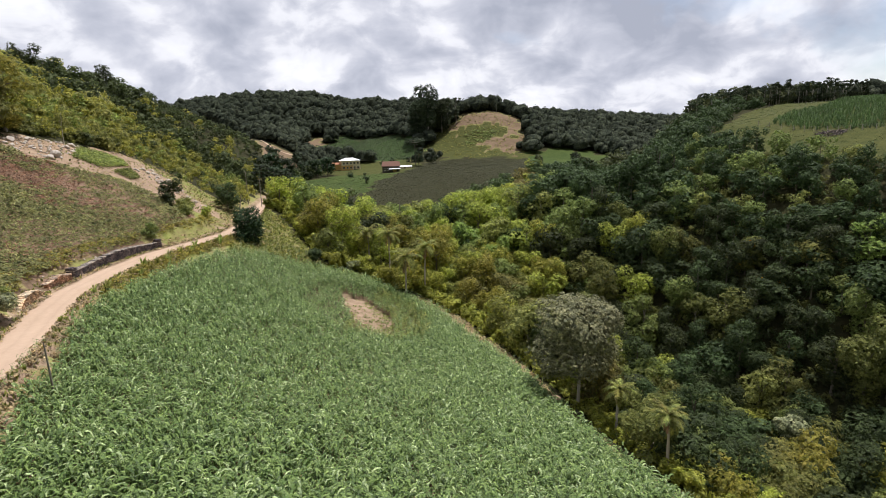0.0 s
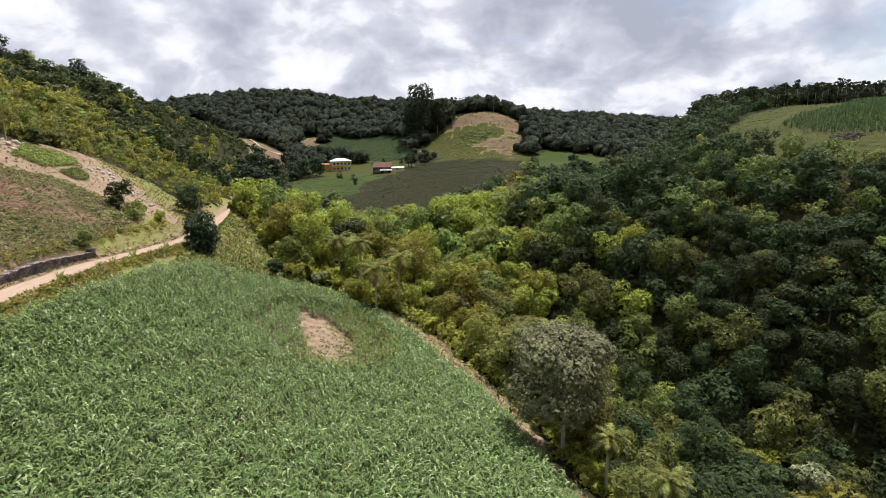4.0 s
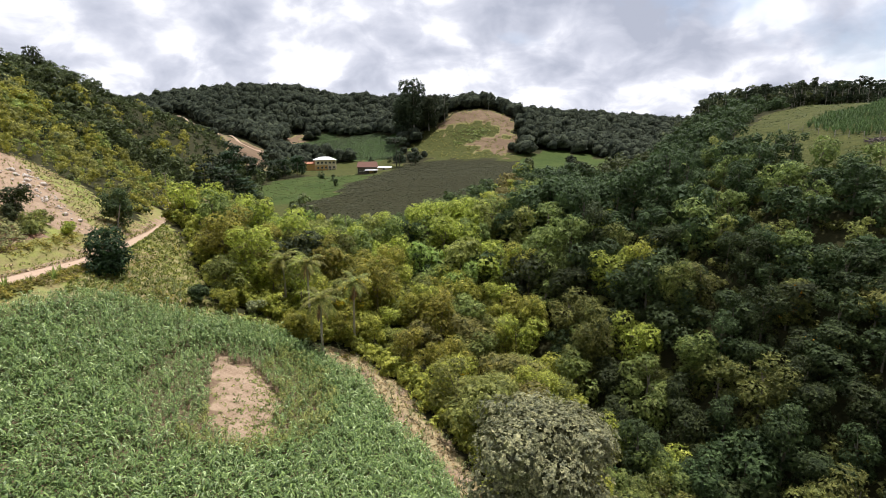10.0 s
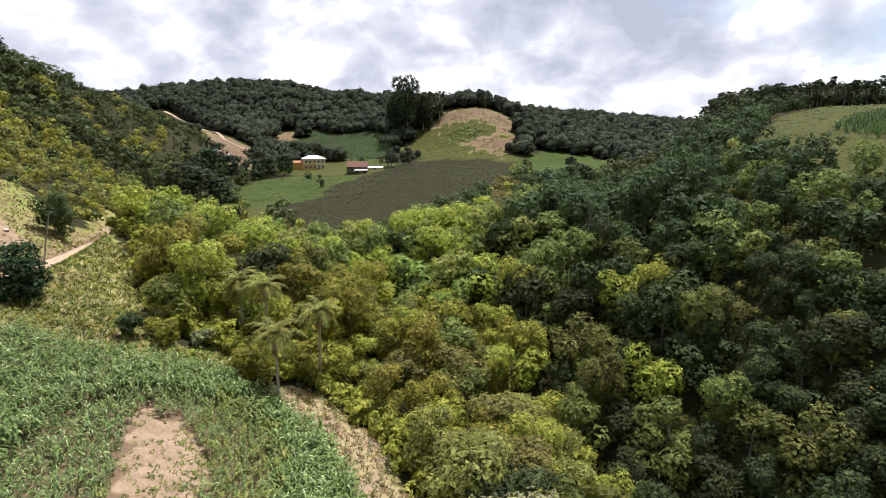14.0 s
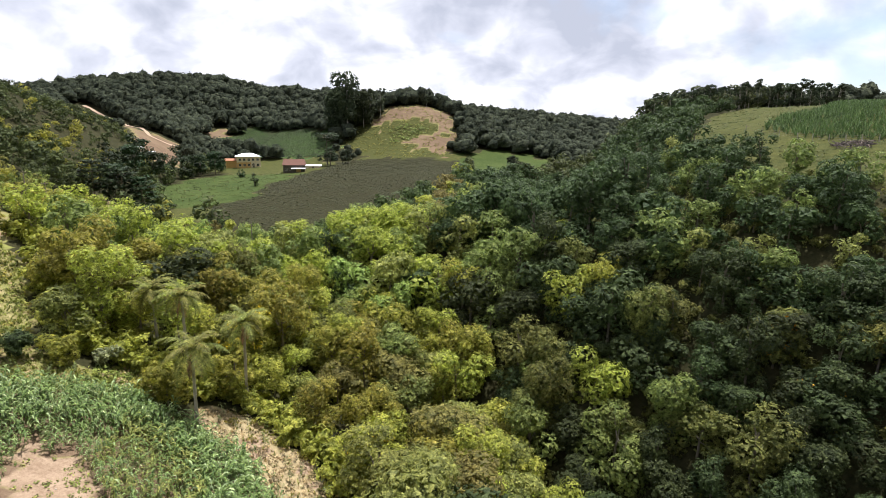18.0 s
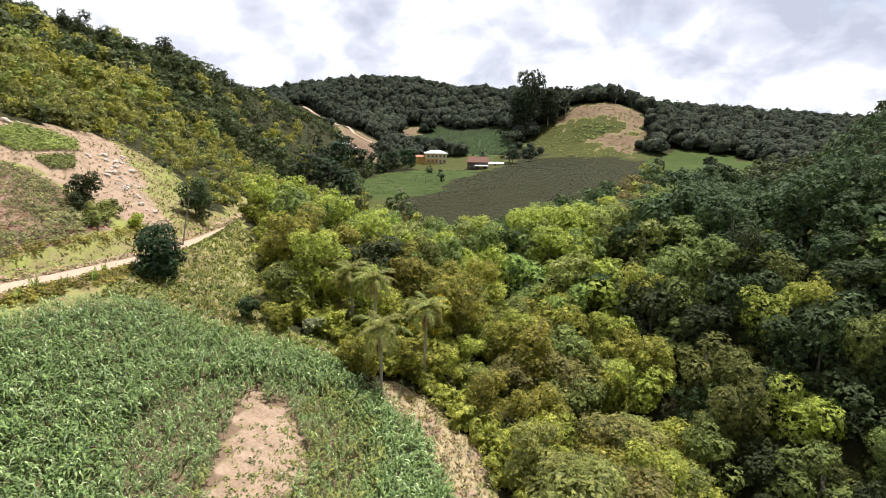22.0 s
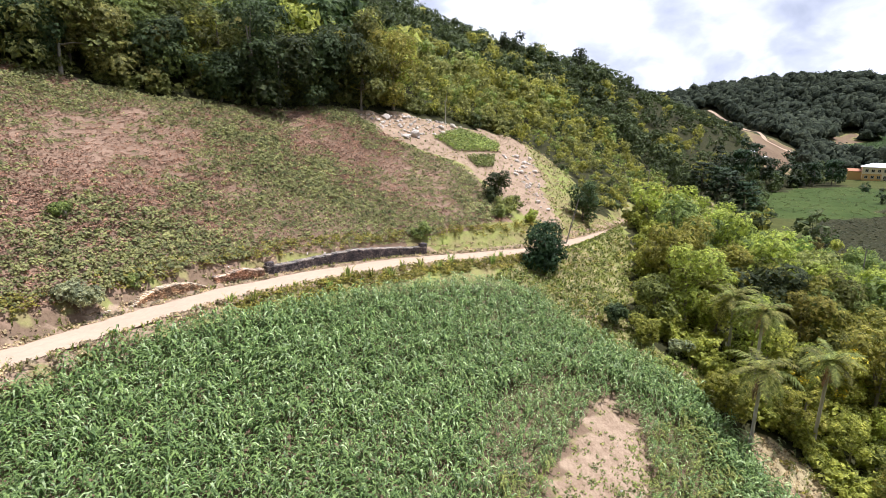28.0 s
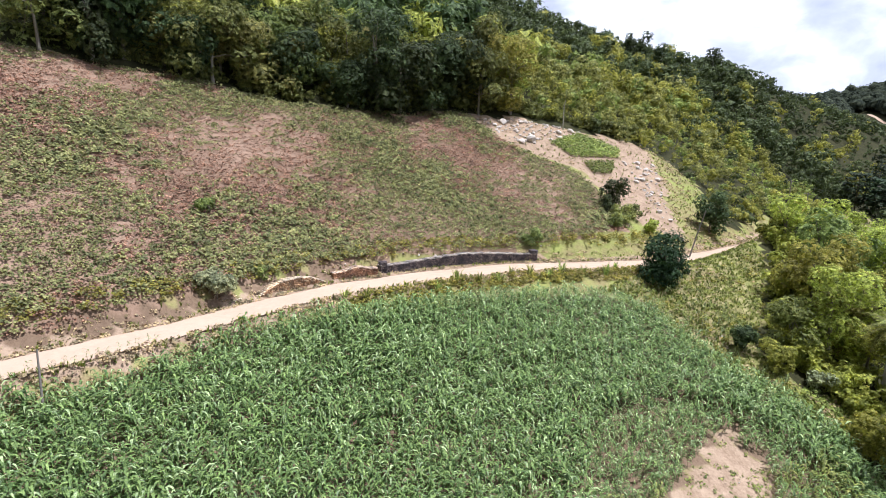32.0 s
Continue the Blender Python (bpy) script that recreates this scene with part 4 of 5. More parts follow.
def build_low_growth():
    rng = np.random.default_rng(31)
    # withering crop on the hillside: fuller in some drifts, sparse in others
    x, y = rows_in(rng, HILL_FIELD, 0.60, 0.47, 12, 0.16)
    drift = np.sin(x * 0.16 + 1.1 * np.sin(y * 0.10)) * np.sin(y * 0.13 + 0.8) + 0.35 * np.sin(x * 0.7) * np.sin(y * 0.6)
    k = (y > -26) & (rng.uniform(size=len(x)) < np.clip(0.96 + 0.22 * drift, 0.66, 1))
    x, y, drift = x[k], y[k], drift[k]
    lush = np.sin(x * 0.11 + 1.7 * np.sin(y * 0.07 + 0.6)) * np.sin(y * 0.095 + 1.2 * np.sin(x * 0.06)) + 0.5 * np.sin(x * 0.45 + y * 0.2) * np.sin(y * 0.5 - x * 0.13) + rng.normal(size=len(x)) * 0.45
    green = lush > -0.30
    size = rng.uniform(0.65, 1.3, len(x)) * (1 + 0.25 * np.clip(drift, -0.6, 1))
    stuff("hillside_crop", rng, [low_plant(rng, 0.72, 0.62, 20, 0.32) for _ in range(6)], x[green], y[green], size[green], CROP_GREEN, "knee-high green crop plants in drifts on the hillside", "crop")
    stuff("withered_crop", rng, [low_plant(rng, 0.62, 0.40, 13, 0.27) for _ in range(6)], x[~green], y[~green], size[~green], CROP_BROWN, "brown withered crop lying between the green drifts", "crop")
    # dry and green grass
    pieces = []
    for side in (1, -1):
        yy = rng.uniform(-20, 100, 1900)
        rx, _ = road_at(yy)
        off = 2.3 + np.abs(rng.normal(size=len(yy))) * (1.3 if side > 0 else 1.0)
        pieces.append((rx + side * off, yy))
    for poly, n in ((EDGE_STRIP, 3000), (SCRUB, 2600), (GRASS_STRIP, 900), (RUBBLE, 700), (GLADES[0], 300)):
        pieces.append(spread(rng, poly, n))
    x, y = np.concatenate([p[0] for p in pieces]), np.concatenate([p[1] for p in pieces])
    rx, _ = road_at(y)
    k = (np.abs(x - rx) > 2.15)
    x, y = x[k], y[k]
    dry = rng.uniform(size=len(x)) < 0.58 + 0.3 * (np.sin(x * 0.4) * np.sin(y * 0.23)) + 0.32 * inside(EDGE_STRIP, x, y) - 0.5 * inside(SCRUB, x, y)
    temps = [tuft(rng, 0.42, 7) for _ in range(5)]
    stuff("green_grass", rng, temps, x[~dry], y[~dry], rng.uniform(0.5, 1.3, (~dry).sum()), GRASS, "tufts of green grass on the verges", "grass")
    temps = [low_plant(rng, 0.5, 0.28, 9, 0.30) for _ in range(5)]
    stuff("dry_grass", rng, temps, x[dry], y[dry], rng.uniform(0.5, 1.2, dry.sum()), DRYGRASS, "tufts of dry straw-coloured grass on the verges", "grass")
    # leafy weeds on the verge between road and maize, on the bank, and under the trees at the field's edge
    yy = rng.uniform(14, 56, 420)
    rx, _ = road_at(yy)
    x1, y1 = rx + 3.2 + rng.uniform(0, 2.4, 420), yy
    x2, y2 = spread(rng, SCRUB, 90)
    yy = rng.uniform(-16, 70, 420)
    rx, _ = road_at(yy)
    x4, y4 = rx - 4.6 - rng.uniform(0, 2.2, 420), yy
    x5, y5 = spread(rng, [(-26, 59), (-9, 49), (0, 42), (6, 26), (12, 8), (22, 8), (22, 40), (2, 60), (-20, 64)], 700)
    x, y = np.concatenate([x1, x2, x4, x5]), np.concatenate([y1, y2, y4, y5])
    k = ~inside(EDGE_STRIP, x, y) | (rng.uniform(size=len(x)) < 0.12)
    x, y = x[k], y[k]
    temps = [low_plant(rng, 0.55, 0.75, 16, 0.30) for _ in range(5)]
    stuff("verge_weeds", rng, temps, x, y, rng.uniform(0.5, 1.35, len(x)), LEAF["bright"], "leafy green weeds along the track and field edge", "weeds")
    x, y = spread(rng, SCRUB, 900)
    stuff("scrub_grass", rng, [low_plant(rng, 0.6, 0.30, 10, 0.34) for _ in range(5)], x, y, rng.uniform(0.5, 1.3, len(x)), LEAF["lime"], "lush green grass between the track and the woods", "grass")
    x, y = spread(rng, [(-39, 58), (-37, 64.5), (-31, 64), (-32, 58)], 420)
    stuff("glade_grass", rng, [low_plant(rng, 0.5, 0.22, 10, 0.28) for _ in range(4)], x, y, rng.uniform(0.5, 1.1, len(x)), LEAF["lime"], "bright lush grass in the glade by the palm", "grass")
    # young sparse maize in the corner by the track
    x, y = rows_in(rng, [(-56, 48), (-58, 56), (-50, 62), (-40, 60), (-36, 58), (-44, 53)], 1.1, 0.7, 24, 0.15)
    x2, y2 = rows_in(rng, EDGE_STRIP, 1.5, 1.2, 24, 0.2)
    x, y = np.concatenate([x, x2]), np.concatenate([y, y2])
    k = (rng.uniform(size=len(x)) < 0.6) & (np.hypot(x + 57, y - 57) > 3) & (np.hypot(x + 44.3, y - 57.6) > 2)
    stuff("sparse_maize", rng, [maize_template(rng, h) for h in (1.2, 1.4, 1.0)], x[k], y[k], rng.uniform(0.8, 1.2, k.sum()), MAIZE, "sparse small maize at the edge of the field", "maize")
    # tall strap-leaved grass clumps along the verge
    temps = [tuft(rng, 1.5, 26, 0.045) for _ in range(3)]
    me = [big_mesh("grass_clump", v, [f], LEAF["lime"]) for v, f in temps]
    for k, yc in enumerate((13.6, 16, 25, 28, 31, 33.5, 36, 38.5, 41, 43.5, 46.5, 49.5, 52)):
        rx, _ = road_at(yc)
        xc = float(rx) + 3.3 + (k % 3) * 0.55
        ob = tagged(new("grass_clump", me[k % 3]), "tall clump of green strap-leaved grass by the track", "grass", "verge grass clumps")
        ob.matrix_basis = stand(xc, yc, k * 1.3, 0.85 + 0.25 * (k % 2), 1, 0.05)
    # a row of young transplants along the track
    v, f = maize_template(np.random.default_rng(3), 1.0)
    me = big_mesh("seedling", v, [f], MAIZE)
    for k in range(15):
        s = k / 14
        xc, yc = -45.0 - 4.6 * s + 0.25 * math.sin(k * 2.3), -13.2 + 9.4 * s
        ob = tagged(new("seedling", me), "young strap-leaved seedling in a row beside the track", "seedling", "seedling row")
        ob.matrix_basis = stand(xc, yc, k * 1.9, 0.75 + 0.3 * ((k * 7) % 5) / 5, 1.1, 0.02)
    # green vegetable plots among the rubble
    for name, poly, mat, label in (("vegetable_plot", PLOT_A, LEAF["lime"], "dense green vegetable plot on stony soil"), ("vegetable_plot", PLOT_B, LEAF["mid"], "small green vegetable plot on stony soil")):
        x, y = rows_in(rng, poly, 0.6, 0.5, 30, 0.1)
        temps = [low_plant(rng, 0.55, 0.95, 16, 0.36) for _ in range(3)]
        stuff(name, rng, temps, x, y, rng.uniform(0.8, 1.2, len(x)), mat, label, "crop")
    # far fields: tea rows, tilled rows, cane
    x, y = rows_in(rng, TEA, 1.9, 1.3, 70, 0.2)
    temps = [low_plant(rng, 0.95, 0.8, 9, 0.7) for _ in range(3)]
    stuff("shrub_rows", rng, temps, x, y, rng.uniform(0.7, 1.1, len(x)), leaf_mat("shrub_row_leaf", (0.040, 0.066, 0.024), (0.066, 0.094, 0.036), trans=0.15, patch=0.05), "low green shrub rows on the far slope", "crop")
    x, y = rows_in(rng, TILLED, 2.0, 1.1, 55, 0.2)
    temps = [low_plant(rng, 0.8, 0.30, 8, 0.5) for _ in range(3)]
    # Crop leaf is brownish, and darkened further in place of cloud shade.
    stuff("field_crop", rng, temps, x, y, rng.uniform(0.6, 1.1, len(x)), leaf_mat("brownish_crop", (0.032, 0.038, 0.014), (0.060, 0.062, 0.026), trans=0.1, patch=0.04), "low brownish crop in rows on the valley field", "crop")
    x, y = rows_in(rng, CANE, 1.5, 1.1, 40, 0.2)
    temps = [tuft(rng, 1.6, 9, 0.08) for _ in range(3)]
    stuff("cane_crop", rng, temps, x, y, rng.uniform(0.8, 1.1, len(x)), LEAF["cane"], "strip of tall green cane on the plateau", "crop")
    x, y = spread(rng, PLATEAU, 5200)
    x2, y2 = spread(rng, MEADOW, 700)
    x, y = np.concatenate([x, x2]), np.concatenate([y, y2])
    k = ~inside(CANE, x, y) & (np.hypot(x, y) < 285)
    stuff("pasture_tufts", rng, [low_plant(rng, 0.7, 0.4, 8, 0.4) for _ in range(3)], x[k], y[k], rng.uniform(0.4, 1.2, k.sum()), leaf_mat("pasture_leaf", (0.060, 0.080, 0.022), (0.125, 0.130, 0.042), trans=0.2, patch=0.1), "rough tufts of weedy pasture on the open slopes", "pasture")
    x, y = spread(rng, [(-29, 45), (-25.8, 42), (-23.2, 33), (-26, 31), (-28, 38)], 150)
    stuff("clearing_grass", rng, [tuft(rng, 0.25, 6) for _ in range(3)], x, y, rng.uniform(0.4, 1.1, len(x)), GRASS, "short grass on the bare clearing", "grass")
    x, y = spread(rng, CLEARING, 420)
    k = rng.uniform(size=len(x)) < np.clip(0.25 + 0.14 * (x + 31), 0.15, 0.95)
    stuff("clearing_weeds", rng, [low_plant(rng, 0.4, 0.22, 8, 0.24) for _ in range(4)], x[k], y[k], rng.uniform(0.5, 1.2, k.sum()), MAIZE_PALE, "yellow-green weeds creeping over the bare clearing", "weeds")
    x, y = spread(rng, KNOLL, 800)
    temps = [low_plant(rng, 1.2, 0.9, 7, 0.9) for _ in range(3)]
    stuff("knoll_scrub", rng, temps, x, y, rng.uniform(0.3, 1.0, len(x)), LEAF["olive"], "scattered scrub on the cleared knoll", "scrub")
    x, y = spread(rng, [(-26, 340), (-10, 350), (-2, 362), (-18, 368), (-30, 356)], 60)
    stuff("knoll_thicket", rng, temps, x, y, rng.uniform(0.8, 1.8, len(x)), LEAF["mid"], "green thicket in the middle of the cleared knoll", "scrub")


build_low_growth()


# ---- single trees and shrubs ----
def single(name, label, x, y, R, H, low, sp, leaves, size, lobes=10, trunk=0.15, bark=BARK, seed=1, flat=0.85, tall=1.0, flowers=0, top_heavy=0.5, shell=64):
    rng = np.random.default_rng(seed)
    lv, c, r = crown(rng, R, H * low, H, lobes, leaves, size, 8, flat=flat, top_heavy=top_heavy, fill=0.76, shell=shell)
    tv = tubes(trunk_paths(rng, H * max(low + 0.3, 0.6), trunk, c, limbs=6), 7)
    root = whole_tree(name, (lv, tv), LEAF[sp], bark, label)
    tagged(root, category="shrub" if name == "shrub" else "tree")
    root.matrix_basis = stand(x, y, seed * 0.7, 1.0, tall)
    if flowers:
        d = unit(rng.normal(size=(flowers, 3)) + (0, -0.4, 0.6))
        k = rng.integers(0, len(c), flowers)
        pos = c[k] + d * r[k][:, None] * 1.08 * (1, 1, flat)
        pos = np.repeat(pos, 7, 0) + rng.normal(size=(flowers * 7, 3)) * 0.16
        fv, ff = leaf_quads(rng, pos, np.repeat(d, 7, 0), 0.26, 0.8, 0.6)
        part("blossom", big_mesh("blossom", fv, [ff], FLOWER), root, "yellow blossom clusters")
    return root


single("tree", "compact dark evergreen tree standing beside the dirt track", -57.0, 57.2, 3.1, 7.2, 0.0, "dense", 5600, 0.30, 22, 0.2, seed=41, flat=1.0, tall=1.15, top_heavy=-0.7)
single("tree", "dark leafy tree at the bend of the track", -74.5, 84.0, 2.9, 8.0, 0.02, "dark", 4200, 0.26, 16, 0.16, seed=64, flat=1.0, top_heavy=0.0)
single("shrub", "bushy green tree against the spur beside the track", -77.2, 88.5, 2.6, 6.2, 0.0, "mid", 3000, 0.26, 12, 0.12, seed=73)
single("tree", "rounded dark tree at the foot of the rubble slope", -77, 64, 2.4, 6.4, 0.06, "dark", 3200, 0.28, 14, seed=42, flat=1.1, top_heavy=-0.4)
single("shrub", "loose olive-green shrub above the track", -73.6, 63.4, 2.1, 3.6, 0.02, "olive", 2000, 0.28, 9, 0.08, seed=43)
single("shrub", "leafy green shrub on the slope below the rubble", -75.6, 67.0, 1.8, 2.8, 0.0, "mid", 1300, 0.28, 8, 0.07, seed=143)
single("shrub", "yellow-green shrub on the slope below the rubble", -71.8, 67.6, 1.5, 2.2, 0.0, "bright", 1100, 0.28, 8, 0.07, seed=144)
single("shrub", "low green shrub on the slope above the track", -72.4, 61.0, 1.4, 1.9, 0.0, "mid", 900, 0.28, 7, 0.06, seed=145)
single("shrub", "green shrub behind the end of the firewood stack", -69.6, 43.8, 1.5, 2.3, 0.0, "mid", 1500, 0.22, 7, 0.06, seed=44)
single("shrub", "bright green shrub in the withering field", -70.3, 0.4, 1.5, 2.1, 0.0, "mid", 1500, 0.22, 8, 0.06, seed=45)
single("shrub", "grey-green bush on the bank above the track", -58.4, 0.8, 1.9, 3.4, 0.0, "grey", 2200, 0.22, 9, 0.07, seed=46)
single("shrub", "small green bush beside the firewood", -61.8, 5.2, 0.9, 1.4, 0.0, "mid", 400, 0.22, 6, 0.05, seed=47)
single("shrub", "round dark bush at the corner of the maize", -44.3, 57.6, 1.8, 3.1, 0.0, "dark", 2400, 0.24, 9, 0.08, seed=48)
single("shrub", "yellow-green bush at the corner of the maize", -41.0, 59.4, 2.0, 3.4, 0.0, "bright", 2200, 0.26, 9, 0.08, seed=49)
single("shrub", "dense yellow-green bush beside the tall palm", -29.2, 58.9, 3.0, 5.4, 0.0, "bright", 4200, 0.24, 14, 0.1, seed=50)
single("tree", "broad grey-leaved tree with pale limbs at the ravine edge", 4.3, 25.4, 6.5, 17.6, 0.40, "grey", 19000, 0.27, 36, 0.30, PALE_BARK, seed=51, flat=0.75, top_heavy=0.9, shell=260)
single("tree", "small pale-leaved tree in the ravine", 37, 30, 2.6, 12, 0.35, "grey", 2600, 0.38, 9, 0.16, PALE_BARK, seed=52)
single("tree", "low tree with yellow blossom at the field's edge", -6.4, 60.0, 3.0, 6.0, 0.05, "mid", 2600, 0.34, 10, seed=53, flowers=60)
single("tree", "tree with yellow blossom tips among the palms", -24.5, 71.5, 3.4, 10.5, 0.1, "bright", 2800, 0.40, 10, seed=54, flowers=70)
single("tree", "forest tree with sparse yellow blossom", 44.5, 68.0, 3.2, 8.5, 0.1, "mid", 2800, 0.45, 10, seed=55, flowers=26)
single("tree", "forest tree with a few yellow blossoms", 46.6, 60.6, 3.2, 8.0, 0.1, "dark", 2800, 0.45, 10, seed=56, flowers=22)
single("tree", "slender half-dead tree with a pale trunk at the forest edge", -106.5, 72.5, 1.3, 8.5, 0.45, "olive", 260, 0.3, 6, 0.12, PALE_BARK, seed=57, flat=1.2)
single("tree", "lone dark tree in the green valley field", 38, 262, 4.2, 9.5, 0.05, "far", 1200, 0.8, 9, 0.3, seed=58)
single("tree", "pale flowering-topped tree on the ravine shoulder", 7.5, 117, 4.2, 10, 0.1, "lime", 2800, 0.5, 11, seed=59)
single("shrub", "white-flowering shrub at the edge of the woods", -37.6, 62.5, 1.5, 2.4, 0.0, "grey", 1300, 0.2, 7, 0.06, seed=60)


for k, (px, py) in enumerate(((-193, 149), (-190, 156), (-187, 162), (-184, 169), (-181, 193))):
    single("tree", "dark tall tree standing out on the wooded crest", px, py, 4.3 + 0.5 * (k % 2), 12.0 + 1.2 * (k % 3), 0.0, "dark", 1800, 0.5, 14, 0.24, seed=200 + k, flat=1.0, top_heavy=0.0, shell=30)


def gum_tree(x, y, H, seed, label, lean=0.0, dense=1.0, low=0.22, wide=0.085, name="gum_tree"):
    """A tall gum: long bare stem, airy tufts of foliage high up."""
    rng = np.random.default_rng(seed)
    lobes = 12 + int(H / 3)
    c = np.stack([rng.normal(size=lobes) * H * wide, rng.normal(size=lobes) * H * wide, H * rng.uniform(low, 0.97, lobes)], 1)
    c[0] = (0, 0, H * 0.96)
    r = H * rng.uniform(0.055, 0.105, lobes)
    n = int(46 * dense)
    d = unit(rng.normal(size=(lobes * n, 3)) + (0, 0, 0.3))
    pos = np.repeat(c, n, 0) + d * np.repeat(r, n)[:, None] * rng.uniform(0.5, 1.05, (lobes * n, 1)) * (1.15, 1.15, 0.75)
    lv = leaf_quads(rng, pos, d + (0, 0, 0.3), H * 0.042, 0.6, 0.6)
    paths = [[((0, 0, -0.4), H * 0.016), ((lean * H * 0.3, 0, H * 0.5), H * 0.010), ((lean * H, 0, H * 0.95), H * 0.004)]]
    for k in range(lobes):
        s = np.array((lean * c[k, 2] * 0.7, 0, max(c[k, 2] - H * 0.12, H * 0.2)))
        paths.append([(s, H * 0.005), (c[k], H * 0.002)])
    root = whole_tree(name, (lv, tubes(paths, 5)), LEAF["euc"], PALE_BARK, label, "gum trees")
    root.matrix_basis = stand(x, y, seed * 1.1, 1, 1)
    return root


gum_tree(-42, 372, 22, 65, "tall dark gum tree on the far ridge", dense=2.0)
gum_tree(-36, 378, 19, 66, "slim gum tree on the far ridge", dense=1.5)
gum_tree(-5.6, 403, 8.5, 67, "slim lone tree on top of the bare knoll", dense=0.7)
gum_tree(-20.8, 405, 8.0, 68, "slim lone tree on top of the bare knoll", dense=0.7)
gum_tree(190, 196, 11, 70, "gum tree on the plateau skyline", dense=2.2)
gum_tree(176, 196, 9, 71, "gum tree on the plateau skyline", dense=2.0)


def full_gum(x, y, R, low, H, seed, label, leaf="euc"):
    """A broad old gum: foliage in heavy lobes almost down to the ground."""
    rng = np.random.default_rng(seed)
    lv, c, _ = crown(rng, R, low, H, 34, 3600, 0.9, 6, flat=1.15, top_heavy=-0.1, fill=0.88, shell=34)
    root = whole_tree("gum_tree", (lv, tubes(trunk_paths(rng, H * 0.9, H * 0.014, c, 0.01, 7), 6)), LEAF[leaf], PALE_BARK, label, "gum trees")
    root.matrix_basis = stand(x, y, seed * 1.1, 1, 1)


full_gum(-55.5, 362, 9.5, 6, 42, 61, "towering dark gum tree on the far ridge")
full_gum(-64, 366, 7.0, 3, 30, 62, "tall dark gum tree on the far ridge")
full_gum(-46, 368, 6.5, 3, 25, 63, "tall dark gum tree on the far ridge")
full_gum(184, 192, 5.6, 2, 20, 69, "large airy gum tree on the plateau skyline")


def gum_rows():
    """The gum plantation along the plateau's crest."""
    rng = np.random.default_rng(72)
    base = [gum_tree(96 + 3 * k, 214 + 2 * k, 8.6 + 0.6 * k, 80 + k, "slender gum tree in the crest plantation", dense=1.3 + 0.25 * k) for k in range(4)]
    for k in range(120):
        az = radians(rng.uniform(20.3, 36.0))
        d = rng.uniform(228, 268)
        x, y = d * math.sin(az), d * math.cos(az)
        if inside(PLATEAU, x, y):
            d += 16
            x, y = d * math.sin(az), d * math.cos(az)
        copy_thing(base[k % 4], Matrix.Identity(4)).matrix_basis = stand(x, y, rng.uniform(0, 6.3), rng.uniform(0.75, 1.05), 1)


gum_rows()


def parana_pine(x, y, H, seed, flat_top=True):
    """An umbrella pine: straight stem, whorled tiers turned up at the rim."""
    rng = np.random.default_rng(seed)
    pos, nor, paths = [], [], [[((0, 0, -0.4), H * 0.022), ((0, 0, H * 0.98), H * 0.008)]]
    tiers = [(0.97, 0.34), (0.89, 0.40), (0.80, 0.34)] if flat_top else [(0.95, 0.20), (0.85, 0.30), (0.72, 0.36), (0.58, 0.38), (0.44, 0.38), (0.3, 0.34)]
    for fz, fr in tiers:
        n = 11
        for k in range(n):
            a = 2 * math.pi * (k + rng.uniform(-0.3, 0.3)) / n
            tip = np.array((math.cos(a) * fr * H, math.sin(a) * fr * H, fz * H + 0.06 * H))
            s = np.array((0, 0, fz * H))
            paths.append([(s, H * 0.006), ((s + tip) / 2 - (0, 0, 0.01 * H), H * 0.005), (tip, H * 0.003)])
            for u in np.linspace(0.55, 1.0, 5):
                p = s + (tip - s) * u
                for _ in range(4):
                    pos.append(p + rng.normal(size=3) * H * 0.022)
                    nor.append((math.cos(a) * 0.3, math.sin(a) * 0.3, 1))
    lv = leaf_quads(rng, np.array(pos), np.array(nor), H * 0.075, 0.7, 0.5)
    root = whole_tree("umbrella_pine", (lv, tubes(paths, 5)), LEAF["dense"], BARK, "dark umbrella pine with tiered upturned branches", "umbrella pines")
    root.matrix_basis = stand(x, y, seed, 1, 1)


for k, (px, py, h) in enumerate(((-57, 299, 16), (-93, 168, 13.5), (-97.5, 172, 13), (-88.5, 170, 11.5), (-101.5, 168, 11.5), (-54, 292, 9))):
    parana_pine(px, py, h, 90 + k, flat_top=(k == 0))


def yard_trees():
    """Dark broadleaf trees that close the yard off from the meadow."""
    rng = np.random.default_rng(97)
    base = []
    for k in range(3):
        r = np.random.default_rng(140 + k)
        lv, c, _ = crown(r, 4.6, 0.3, 11.0 + k, 9, 420, 0.72, 6, fill=0.85)
        base.append(whole_tree("tree", (lv, tubes(trunk_paths(r, 7.5, 0.22, c), 5)), LEAF["dense"], BARK, "dark dense tree in the clump beside the farm", "farm trees"))
    spots = [(-116, 232), (-119, 240), (-115, 247), (-121, 252), (-113, 256), (-118, 262), (-110, 265), (-124, 264), (-114, 272), (-106, 272), (-120, 275), (-108, 281), (-114, 288), (-118, 205), (-122, 214), (-119, 222), (-125, 228), (-126, 238), (-128, 248), (-88, 256), (-72, 224), (-46, 300), (-72, 300), (-80, 306), (-64, 312)]
    for k, (x, y) in enumerate(spots):
        size = rng.uniform(0.8, 1.15) * (0.42 if k in (19, 20, 23, 24) else 0.7 if k > 20 else 1.0)
        ob = base[k] if k < 3 else copy_thing(base[k % 3], Matrix.Identity(4))
        ob.matrix_basis = stand(x, y, rng.uniform(0, 6.28), size, 1.0)


yard_trees()


